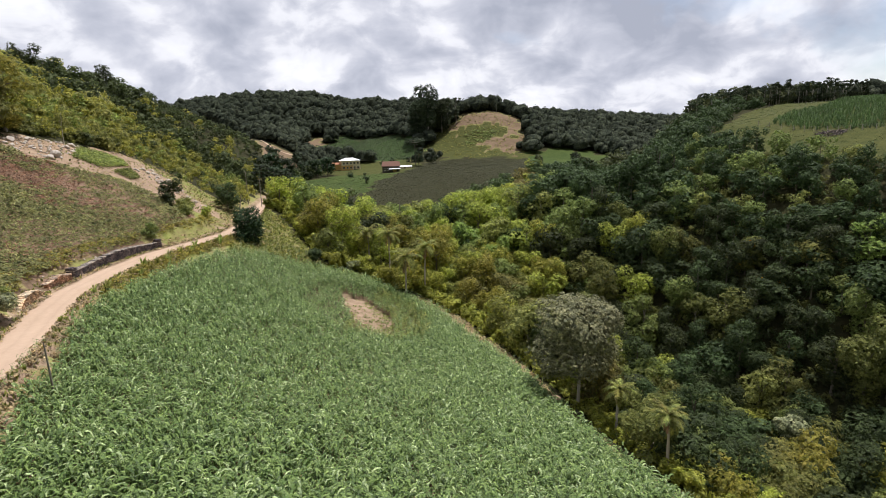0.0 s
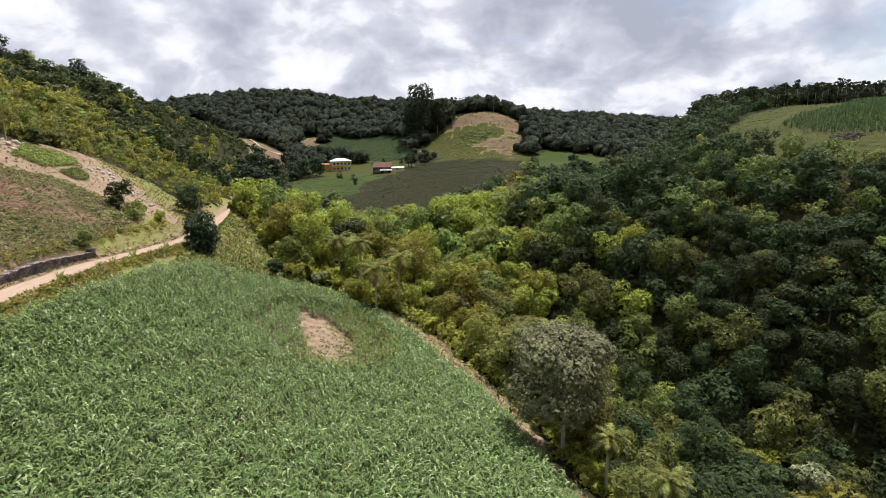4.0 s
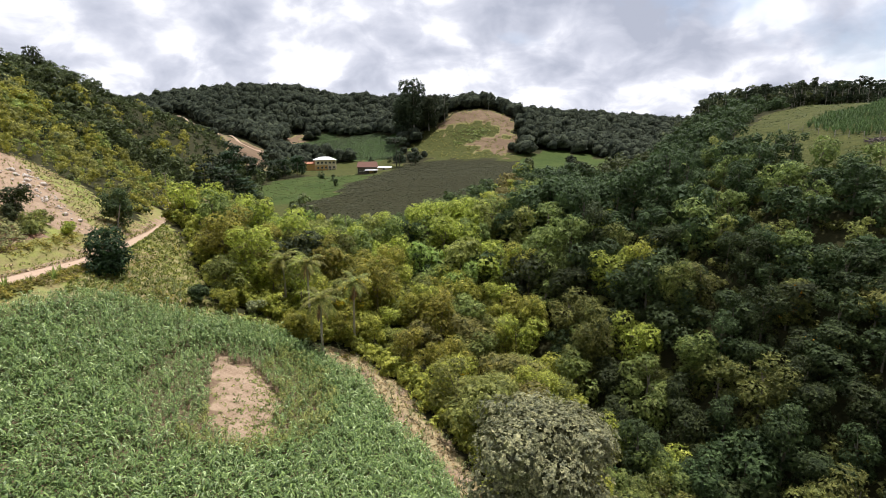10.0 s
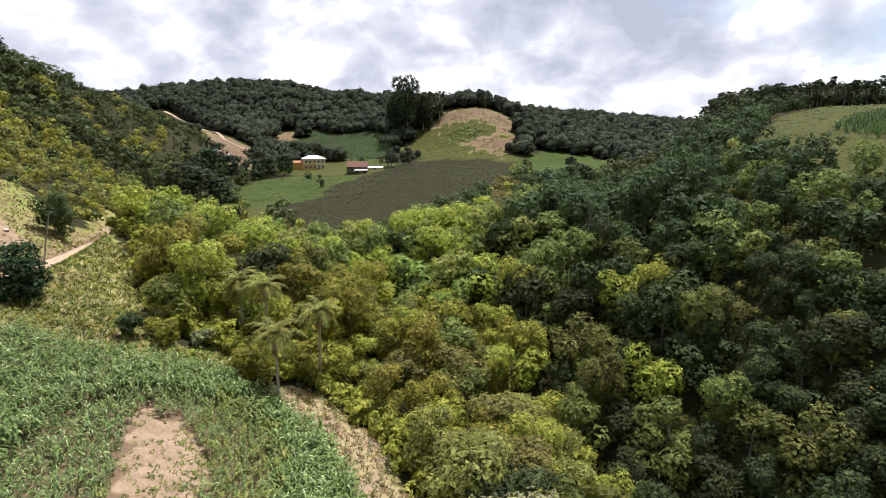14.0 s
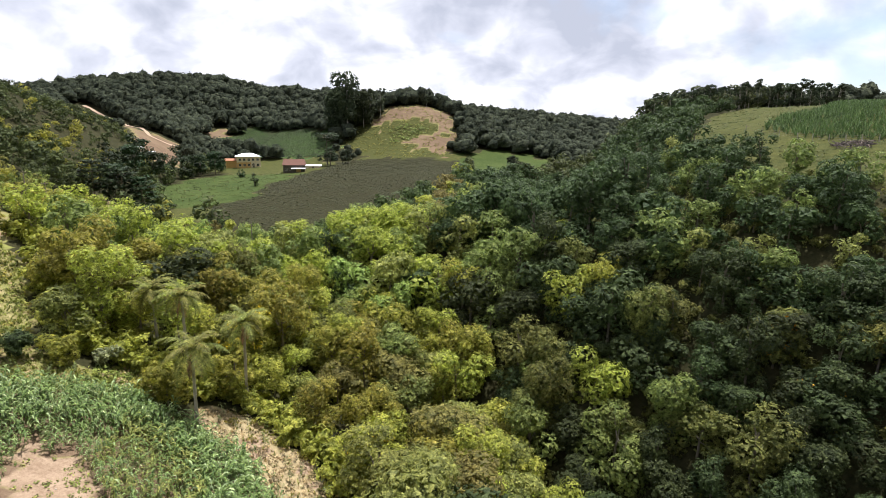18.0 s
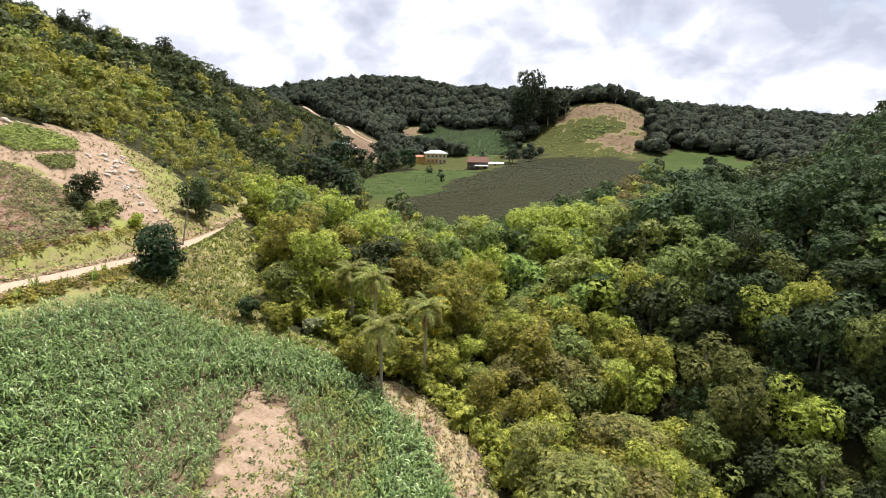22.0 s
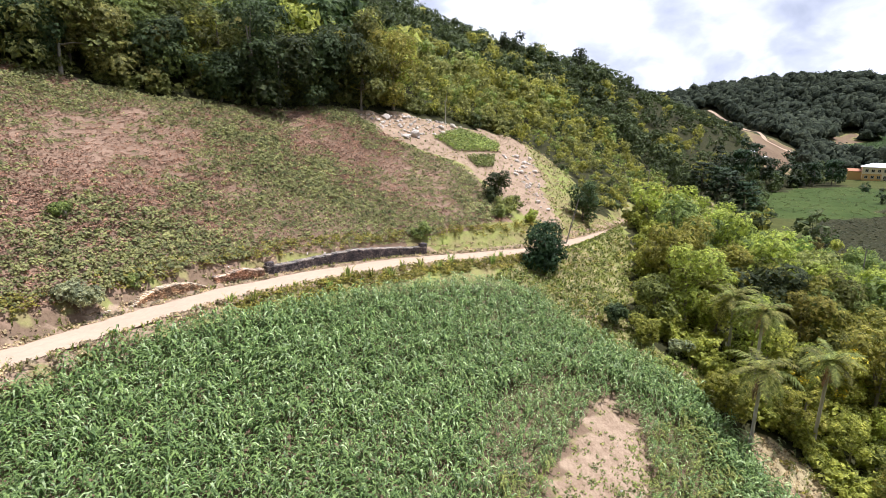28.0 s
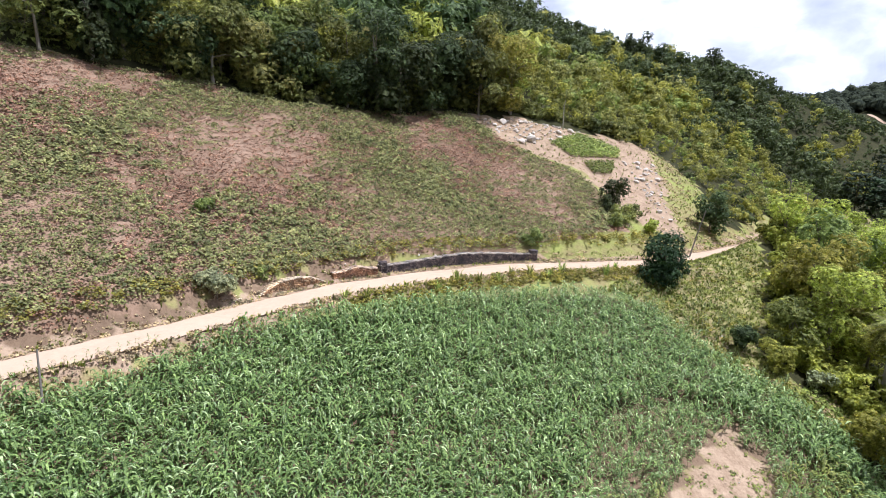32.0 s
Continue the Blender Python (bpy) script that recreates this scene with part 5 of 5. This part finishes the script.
# ---- palms ----
def palm(x, y, stem, seed, label, dead=0, frond_len=3.7):
    rng = np.random.default_rng(seed)
    root = new("palm_tree")
    root.empty_display_size = 0.5
    bend = rng.normal(size=2) * 0.25
    path = [((bend[0] * f * f, bend[1] * f * f, stem * f - 0.3 * (f == 0)), 0.20 - 0.05 * f + 0.06 * (f == 0)) for f in (0, 0.1, 0.3, 0.5, 0.7, 0.88, 1.0)]
    tv, tq = tubes([path], 9)
    part("trunk", big_mesh("trunk", tv, [tq], PALE_BARK, smooth=True), root)
    top = np.array((bend[0], bend[1], stem))
    count = 19
    for k in range(count + dead):
        a = k * 2.399 + rng.normal() * 0.15
        old = k >= count
        lift = rng.uniform(-1.3, -0.9) if old else 1.25 - 1.75 * (k / count) + rng.normal() * 0.08
        L = frond_len * rng.uniform(0.85, 1.1) * (0.75 if old else 1)
        d, s = np.array((math.cos(a), math.sin(a), 0.0)), np.array((-math.sin(a), math.cos(a), 0.0))
        rib, p, ang = [], top.copy(), lift
        steps = 8
        for q in range(steps + 1):
            rib.append(p.copy())
            p = p + (d * math.cos(ang) + np.array((0, 0, math.sin(ang)))) * L / steps
            ang -= 0.20 if not old else 0.06
        rib = np.array(rib)
        v, f = [], []
        rv, rq = tubes([[(rib[q], 0.035 * (1 - q / steps) + 0.006) for q in range(0, steps + 1, 2)]], 4)
        for q in range(1, steps * 3 + 1):
            u = q / (steps * 3) * steps
            i = min(int(u), steps - 1)
            o = rib[i] + (rib[i + 1] - rib[i]) * (u - i)
            t = unit(rib[i + 1] - rib[i])
            w = L * 0.26 * math.sin(math.pi * min(0.15 + 0.85 * q / (steps * 3), 0.97)) ** 0.6
            for side in (1, -1):
                tip = o + side * s * w * 0.8 + t * w * 0.45 - np.array((0, 0, w * rng.uniform(0.15, 0.55)))
                n = len(v)
                v += [o - t * 0.075, o + t * 0.075, tip]
                f.append((n, n + 1, n + 2))
        me = big_mesh("frond", np.concatenate([np.array(v), rv]), [np.array(f), rq + len(v)], DEADLEAF if old else LEAF["palm"])
        part("frond", me, root, "dry brown hanging frond" if old else "")
    root.matrix_basis = Matrix.Translation((x, y, float(ground(x, y)) - 0.1))
    return tagged(root, label, "palm", "palms")


palm(-25.3, 57.1, 9.0, 1, "tall feather palm with a pale trunk at the maize edge", dead=4, frond_len=4.2)
palm(-30.3, 66.7, 10.5, 2, "feather palm rising out of the woods", dead=2)
palm(-22.5, 64.8, 11.0, 3, "feather palm with a dead frond in the woods", dead=3)
palm(-35.5, 70.0, 8.0, 4, "feather palm among the yellow-green trees", dead=1)
palm(11.6, 8.5, 8.0, 5, "leaning feather palm with a tawny trunk at the ravine edge", dead=4, frond_len=2.6)
palm(8.5, 20, 7.0, 6, "feather palm below the grey-leaved tree", dead=2, frond_len=2.6)


# ---- poles ----
def pole(x, y, H, lean, label, arm=True, r=0.11):
    root = new("utility_pole")
    tv, tq = tubes([[((0, 0, -0.5), r * 1.2), ((lean[0] * 0.5 * H, lean[1] * 0.5 * H, H * 0.5), r), ((lean[0] * H, lean[1] * H, H), r * 0.75)]], 8)
    part("shaft", big_mesh("shaft", tv, [tq], CONCRETE, smooth=True), root)
    if arm:
        top = Vector((lean[0] * H, lean[1] * H, H - 0.35))
        bm = box_bm([(-0.75, -0.05, -0.05, 0.75, 0.05, 0.05)], 0.008)
        bmesh.ops.translate(bm, verts=bm.verts, vec=top + Vector((0, -0.12, 0)))
        part("crossarm", bm_mesh("crossarm", bm, CONCRETE), root)
        for k in (-0.6, 0.0, 0.6):
            tv, tq = tubes([[((top.x + k, top.y - 0.12, top.z + 0.04), 0.03), ((top.x + k, top.y - 0.12, top.z + 0.12), 0.05), ((top.x + k, top.y - 0.12, top.z + 0.22), 0.025)]], 6)
            part("insulator", big_mesh("insulator", tv, [tq], STONE), root)
    root.matrix_basis = Matrix.Translation((x, y, float(ground(x, y))))
    return tagged(root, label, "pole", "track poles")


pole(-65.9, 70.8, 7.6, (0.10, 0.22), "leaning weathered wooden utility pole beside the track", arm=False)
pole(-43.0, -10.5, 5.6, (-0.04, 0.02), "slender grey wooden pole standing in the maize", arm=False, r=0.08)
pole(-80.1, 117, 9.0, (0, 0), "grey wooden utility pole among the trees")
pole(-84.6, 117.5, 10.5, (0, 0), "grey wooden utility pole among the trees")
pole(-34.5, 106, 11.0, (0, 0), "thin bare pole among the valley trees", arm=False)


# ---- firewood stacked along the track ----
def log_shape(rng):
    a = np.linspace(0, 2 * math.pi, 7)[:-1] + rng.uniform(0, 1)
    r = 0.5 * rng.uniform(0.75, 1.15, 6)
    ring = np.stack([np.zeros(6), r * np.cos(a), r * np.sin(a)], 1)
    v = np.concatenate([ring + (-0.5, 0, 0), ring + (0.5, 0, 0)])
    f = [(k, (k + 1) % 6, 6 + (k + 1) % 6) for k in range(6)] + [(k, 6 + (k + 1) % 6, 6 + k) for k in range(6)]
    f += [(0, k + 1, k) for k in range(1, 5)] + [(6, 6 + k, 7 + k) for k in range(1, 5)]
    return v, np.array(f, np.int32)


def logs_mesh(name, rng, items, mat):
    """items: (place, turn, length, thickness) of each log; one joined heap."""
    shapes = [log_shape(rng) for _ in range(5)]
    verts, faces, base = [], [], 0
    for p, turn, tilt, L, d in items:
        v, f = shapes[int(rng.integers(5))]
        m = np.array(Euler((rng.uniform(0, 6), tilt, turn)).to_matrix())
        verts.append((v * (L, d, d)) @ m.T + p)
        faces.append(f + base)
        base += len(v)
    return big_mesh(name, np.concatenate(verts), [np.concatenate(faces)], mat)


def firewood(y0, y1, height, mats, label, seed, crib=False, dome=False, west=3.35):
    rng = np.random.default_rng(seed)
    body, top, ends = [], [], []
    d = 0.115
    for y in np.arange(y0, y1, d):
        rx, rz = road_at(y)
        dx = float(road_at(y + 1)[0] - road_at(y - 1)[0]) / 2
        turn = -math.atan2(dx, 1.0)
        u = (y - y0) / (y1 - y0)
        h = height * (math.sin(math.pi * min(max(u, 0.04), 0.96)) ** 0.6 if dome else (1 - 0.10 * math.sin(u * 9)) * (0.82 + 0.18 * math.sin(u * 3.1)))
        n = max(int(h / (d * 0.92)), 1)
        for k in range(n):
            p = np.array((float(rx) - west + 0.04 * rng.normal(), y + 0.02 * rng.normal(), float(rz) + 0.02 + d * 0.92 * (k + 0.5)))
            item = (p, turn + 0.05 * rng.normal(), 0.05 * rng.normal(), 1.0, d * rng.uniform(0.8, 1.25))
            (top if k >= n - 1 else body).append(item)
    if crib:
        for yc in (y0 + 0.45, y1 - 0.45):
            rx, rz = road_at(yc)
            for k in range(int(height / 0.12) + 2):
                for q in (-0.38, -0.12, 0.14, 0.40):
                    cross = k % 2
                    p = np.array((float(rx) - west + (q if cross else 0.06), yc + (0 if cross else q), float(rz) + 0.05 + 0.12 * k))
                    ends.append((p, math.pi / 2 if cross else 0.0, 0.0, 1.05, 0.12))
    root = new("firewood_stack")
    tagged(part("stacked_wood", logs_mesh("stacked_wood", rng, body, mats[0]), root), kind="stuff")
    tagged(part("top_layer", logs_mesh("top_layer", rng, top, mats[1]), root, "bleached upper logs"), kind="stuff")
    for half in (ends[: len(ends) // 2], ends[len(ends) // 2 :]):
        if half:
            part("end_crib", logs_mesh("end_crib", rng, half, OLDWOOD), root, "crosswise-stacked log ends")
    return tagged(root, label, "firewood", "firewood stacks")


GREYTOP = leaf_mat("greyed_firewood", (0.22, 0.18, 0.17), (0.36, 0.31, 0.29), rough=0.9, trans=0.0, spec=0.1)
firewood(19.6, 43.4, 1.55, (OLDWOOD, GREYTOP), "long stack of dark weathered firewood beside the track", 1, crib=True)
firewood(13.4, 19.2, 1.35, (NEWWOOD, PALEWOOD), "tapering pile of reddish split firewood beside the track", 2)
firewood(4.6, 12.4, 1.45, (NEWWOOD, PALEWOOD), "domed pile of reddish split firewood beside the track", 3, dome=True)
firewood(1.4, 4.0, 0.45, (PALEWOOD, PALEWOOD), "low scattered heap of pale firewood", 4, dome=True, west=3.6)


# ---- rocks ----
def rock_mesh(seed):
    bm = bmesh.new()
    bmesh.ops.create_icosphere(bm, subdivisions=2, radius=0.5)
    rng = np.random.default_rng(seed)
    sx = rng.uniform(0.7, 1.2, 3) * (1, 1, 0.7)
    cuts = [(unit(rng.normal(size=3)), rng.uniform(0.28, 0.42)) for _ in range(7)]
    for v in bm.verts:
        p = np.array(v.co)
        for n, d in cuts:
            over = p @ n - d
            if over > 0:
                p = p - n * over
        v.co = p * sx
    return bm_mesh("rock", bm, STONE)


def build_rocks():
    rng = np.random.default_rng(77)
    ms = [rock_mesh(k) for k in range(6)]
    x1, y1 = spread(rng, [(-108, 51), (-107, 80), (-104, 78), (-99, 63), (-96, 57), (-102, 53)], 150)
    x2, y2 = spread(rng, [(-97, 81), (-98, 92), (-88, 84), (-77, 77), (-76, 73), (-85, 77)], 80)
    x3, y3 = spread(rng, [(-70, 60), (-72, 40), (-68.5, 20), (-63, 6), (-61, 8), (-66, 24), (-67.5, 45)], 24)
    x4, y4 = np.array([-26.3, -28.6, -27.4, -75.8, -76.4, -46.5, -30.2]), np.array([37.9, 34.0, 41.0, 75.9, 74.6, 57.0, 42.0])
    s = np.concatenate([rng.gamma(2.0, 0.24, len(x1) + len(x2) + len(x3)) + 0.2, [0.42, 0.25, 0.22, 1.0, 0.6, 0.5, 0.2]])
    s[len(x1) + len(x2):-7] = np.minimum(s[len(x1) + len(x2):-7], 0.38)
    for k, (x, y) in enumerate(zip(np.concatenate([x1, x2, x3, x4]), np.concatenate([y1, y2, y3, y4]))):
        if inside(PLOT_A, x, y) or inside(PLOT_B, x, y):
            continue
        ob = tagged(new("rock", ms[k % 6]), "pale angular rock lying on bare reddish soil", "rock", "loose rocks")
        ob.matrix_basis = Matrix.Translation((x, y, float(ground(x, y)) + s[k] * 0.12)) @ Euler((rng.normal() * 0.25, rng.normal() * 0.25, rng.uniform(0, 6))).to_matrix().to_4x4() @ Matrix.Scale(s[k], 4)


build_rocks()


# ---- houses in the valley ----
PLASTER = plain_mat("cream_plaster", (0.82, 0.71, 0.52), (0.88, 0.79, 0.62), 1.2, 0.85, 0.1)
OCHRE = plain_mat("ochre_plaster", (0.70, 0.45, 0.17), (0.80, 0.56, 0.27), 1.2, 0.85, 0.1)
WHITE_ROOF = plain_mat("white_sheet_roof", (0.70, 0.71, 0.74), (0.84, 0.85, 0.88), 0.8, 0.45, 0.1)
RED_ROOF = plain_mat("old_tile_roof", (0.12, 0.060, 0.045), (0.22, 0.115, 0.085), 1.5, 0.85, 0.4)
BOARD = plain_mat("dark_boards", (0.10, 0.085, 0.075), (0.20, 0.17, 0.15), 2.0, 0.85, 0.3)
TILE = plain_mat("terracotta_tiles", (0.34, 0.15, 0.085), (0.46, 0.23, 0.14), 1.5, 0.85, 0.4)
GLASS = plain_mat("window_glass", (0.015, 0.018, 0.022), (0.03, 0.034, 0.04), 1.0, 0.12, 0.0, spec=0.6)
FRAME = plain_mat("window_frame_paint", (0.55, 0.52, 0.46), (0.70, 0.67, 0.60), 3.0, 0.6, 0.05)


def roof_mesh(w, d, eave, ridge, over, thick, mat, hip=0.0):
    """A pitched roof with thickness; hip: how far the ridge is drawn in at the ends."""
    bm = bmesh.new()
    x, y = w / 2 + over, d / 2 + over
    for dz in (0, thick):
        bm.verts.new((-x, -y, eave + dz)), bm.verts.new((x, -y, eave + dz)), bm.verts.new((x, y, eave + dz)), bm.verts.new((-x, y, eave + dz))
        bm.verts.new((-x + hip, 0, ridge + dz)), bm.verts.new((x - hip, 0, ridge + dz))
    bm.verts.ensure_lookup_table()
    for q in ((0, 1, 5, 4), (2, 3, 4, 5), (1, 2, 5), (3, 0, 4)):
        bm.faces.new([bm.verts[k + 6] for k in q])
        bm.faces.new([bm.verts[k] for k in reversed(q)])
    for a, b in ((0, 1), (1, 2), (2, 3), (3, 0)):
        bm.faces.new([bm.verts[a], bm.verts[b], bm.verts[b + 6], bm.verts[a + 6]])
    return bm_mesh("roof", bm, mat)


def add_window(root, x, y, z, w, h, side):
    """A window on the front (side 0) or the left gable (side 1) of a house: recessed pane, frame and sill."""
    def place(bm):
        if side == 1:
            bmesh.ops.rotate(bm, verts=bm.verts, matrix=Matrix.Rotation(-math.pi / 2, 3, "Z"))
        bmesh.ops.translate(bm, verts=bm.verts, vec=(x, y, z))
        return bm
    t = 0.09
    frame_bm = box_bm([(-w / 2, -0.06, 0, -w / 2 + t, 0.06, h), (w / 2 - t, -0.06, 0, w / 2, 0.06, h), (-w / 2 + t, -0.06, h - t, w / 2 - t, 0.06, h), (-w / 2 + t, -0.06, 0, w / 2 - t, 0.06, t), (-t / 2, -0.05, t, t / 2, 0.05, h - t)])
    win = part("window", bm_mesh("window", place(frame_bm), FRAME), root)
    part("pane", bm_mesh("pane", place(box_bm([(-w / 2 + t, -0.015, t, w / 2 - t, 0.02, h - t)])), GLASS), win)
    part("sill", bm_mesh("sill", place(box_bm([(-w / 2 - 0.1, -0.16, -0.1, w / 2 + 0.1, 0.06, -0.004)])), FRAME), win)


def farmhouse(x, y, turn):
    root = new("house")
    w, d, h = 12.0, 8.0, 5.6
    part("wall", bm_mesh("wall", box_bm([(-w / 2, -d / 2, -1.5, w / 2, d / 2, h)], 0.03), PLASTER), root)
    part("lower_band", bm_mesh("lower_band", box_bm([(-w / 2 - 0.05, -d / 2 - 0.05, -1.5, w / 2 - 5.0, -d / 2 + 0.3, 2.7), (-w / 2 - 0.05, -d / 2 + 0.31, -1.5, -w / 2 + 0.3, d / 2, h - 0.2)]), OCHRE), root, "ochre painted walls")
    part("roof", roof_mesh(w, d, h, h + 1.7, 0.6, 0.16, WHITE_ROOF, hip=4.2), root, "white sheet-metal hip roof")
    for z in (0.7, 3.5):
        for k in range(5):
            add_window(root, -w / 2 + 1.5 + 2.25 * k, -d / 2 - 0.06, z, 1.2, 1.25, 0)
        for k in range(3):
            add_window(root, -w / 2 - 0.07, -d / 2 + 1.6 + 2.3 * k, z, 1.1, 1.25, 1)
    part("wing", bm_mesh("wing", box_bm([(-w / 2 - 5.2, -1.0, -1.5, -w / 2 - 0.06, d / 2 - 0.5, 3.4)], 0.03), OCHRE), root)
    wing = roof_mesh(5.2, 4.6, 3.4, 4.5, 0.35, 0.14, TILE)
    ob = part("wing_roof", wing, root, "terracotta tile roof")
    ob.location = (-w / 2 - 2.7, 1.25, 0)
    part("door", bm_mesh("door", box_bm([(1.9, -d / 2 - 0.08, 0.0, 2.8, -d / 2 + 0.04, 2.1)], 0.01), BOARD), root)
    root.matrix_basis = Matrix.Translation((x, y, float(ground(x, y)))) @ Matrix.Rotation(radians(turn), 4, "Z")
    tagged(root, "two-storey farmhouse with cream and ochre walls, white roof", "house")


def barn(x, y, turn):
    root = new("barn")
    w, d, h = 10.0, 6.5, 3.2
    part("wall", bm_mesh("wall", box_bm([(-w / 2, -d / 2, -1.5, w / 2, d / 2, h)], 0.03), BOARD), root)
    part("roof", roof_mesh(w, d, h, h + 2.6, 0.5, 0.16, RED_ROOF, hip=0.6), root, "dark red-brown tiled roof")
    bm = box_bm([(-1.2, -d / 2 - 3.1, 2.0, w / 2 + 0.4, -d / 2 - 0.02, 2.14)], 0.01)
    for v in bm.verts:
        v.co.z += (v.co.y + d / 2) * 0.12
    part("porch_roof", bm_mesh("porch_roof", bm, WHITE_ROOF), root, "white sheet-metal lean-to roof")
    for k in range(4):
        tv, tq = tubes([[((-0.9 + 1.9 * k, -d / 2 - 2.8, -1.2), 0.09), ((-0.9 + 1.9 * k, -d / 2 - 2.8, 1.66), 0.08)]], 6)
        part("post", big_mesh("post", tv, [tq], BOARD), root)
    part("door", bm_mesh("door", box_bm([(1.0, -d / 2 - 0.06, -0.2, 3.2, -d / 2 + 0.05, 2.2)], 0.01), OCHRE), root)
    for k in (-3.6, -1.9):
        add_window(root, k, -d / 2 - 0.06, 1.0, 1.0, 1.0, 0)
    root.matrix_basis = Matrix.Translation((x, y, float(ground(x, y)))) @ Matrix.Rotation(radians(turn), 4, "Z")
    tagged(root, "dark boarded barn with tiled roof and white lean-to", "barn")


def shed(x, y, turn, w, d, h, roof, wall, label):
    root = new("shed")
    part("wall", bm_mesh("wall", box_bm([(-w / 2, -d / 2, -1.2, w / 2, d / 2, h)], 0.02), wall), root)
    part("roof", roof_mesh(w, d, h, h + 0.7, 0.3, 0.10, roof), root)
    part("door", bm_mesh("door", box_bm([(-0.5, -d / 2 - 0.05, 0, 0.45, -d / 2 + 0.04, min(2.0, h - 0.2))], 0.01), BOARD), root)
    root.matrix_basis = Matrix.Translation((x, y, float(ground(x, y)))) @ Matrix.Rotation(radians(turn), 4, "Z")
    tagged(root, label, "shed", "outbuildings")


farmhouse(-100.5, 303.5, 24)
barn(-67.6, 271.5, 10)
shed(-62.0, 288.0, 5, 8.0, 4.0, 1.0, WHITE_ROOF, PLASTER, "low long shed with a white sheet roof")
shed(-137.0, 262.0, 10, 4.5, 3.5, 2.6, WHITE_ROOF, PLASTER, "small white-walled hut among dark trees")
shed(-134.0, 268.5, 30, 3.0, 3.0, 2.4, WHITE_ROOF, BOARD, "small boarded hut with a white roof")
shed(176, 200, 20, 9, 6, 3.2, WHITE_ROOF, PLASTER, "white house on the plateau skyline")


# ---- far track, plateau fence and heap ----
def far_track():
    rng = np.random.default_rng(8)
    pts = np.array([(-265, 434), (-245, 420), (-222, 403), (-196, 372), (-170, 332), (-157, 314), (-150, 322), (-146, 338), (-138, 350)], float)
    s = np.linspace(0, len(pts) - 1, 90)
    x, y = np.interp(s, np.arange(len(pts)), pts[:, 0]), np.interp(s, np.arange(len(pts)), pts[:, 1])
    t = unit(np.stack([np.gradient(x), np.gradient(y)], 1))
    verts = []
    for k in range(len(s)):
        for off in (-1.3, -0.5, 0.5, 1.3):
            px, py = x[k] + t[k, 1] * off, y[k] - t[k, 0] * off
            verts.append((px, py, float(ground(px, py)) + 0.2))
    i = (np.arange(len(s) - 1)[:, None] * 4 + np.arange(3)[None]).ravel()
    me = big_mesh("road", np.array(verts), [np.stack([i, i + 1, i + 5, i + 4], 1)], ROAD_MAT, smooth=True)
    tagged(new("road_far", me), "pale dirt track crossing the far wooded hillside", "road", kind="structure")


far_track()


def plateau_fence():
    root = new("fence")
    pts = [(74.5, 135), (78, 121), (83, 113.5), (88, 107), (93.5, 99.5), (99, 92.5)]
    tops = []
    for (xa, ya), (xb, yb) in zip(pts, pts[1:]):
        for u in (0, 0.33, 0.67):
            x, y = xa + (xb - xa) * u, ya + (yb - ya) * u
            z = float(ground(x, y))
            tv, tq = tubes([[((x, y, z - 0.4), 0.09), ((x, y, z + 1.5), 0.075)]], 6)
            part("post", big_mesh("post", tv, [tq], PALE_BARK), root)
            tops.append((x, y, z))
    for h in (0.5, 0.9, 1.3):
        tv, tq = tubes([[((x, y, z + h), 0.012) for x, y, z in tops]], 4)
        part("wire", big_mesh("wire", tv, [tq], CONCRETE), root)
    tagged(root, "wooden post and wire fence beside the cane strip", "fence")
    rng = np.random.default_rng(12)
    items = []
    for _ in range(160):
        a, r = rng.uniform(0, 6.28), 3.0 * math.sqrt(rng.uniform())
        x, y = 82.0 + r * math.cos(a) * 1.2, 110.0 + r * math.sin(a)
        items.append((np.array((x, y, float(ground(x, y)) + 0.15 + 0.7 * (1 - r / 3.2) * rng.uniform())), rng.uniform(0, 6.28), rng.normal() * 0.3, rng.uniform(0.8, 2.2), rng.uniform(0.06, 0.16)))
    tagged(new("brush_heap", logs_mesh("brush_heap", rng, items, OLDWOOD)), "heap of grey cut branches on the pasture", "brush heap")


plateau_fence()
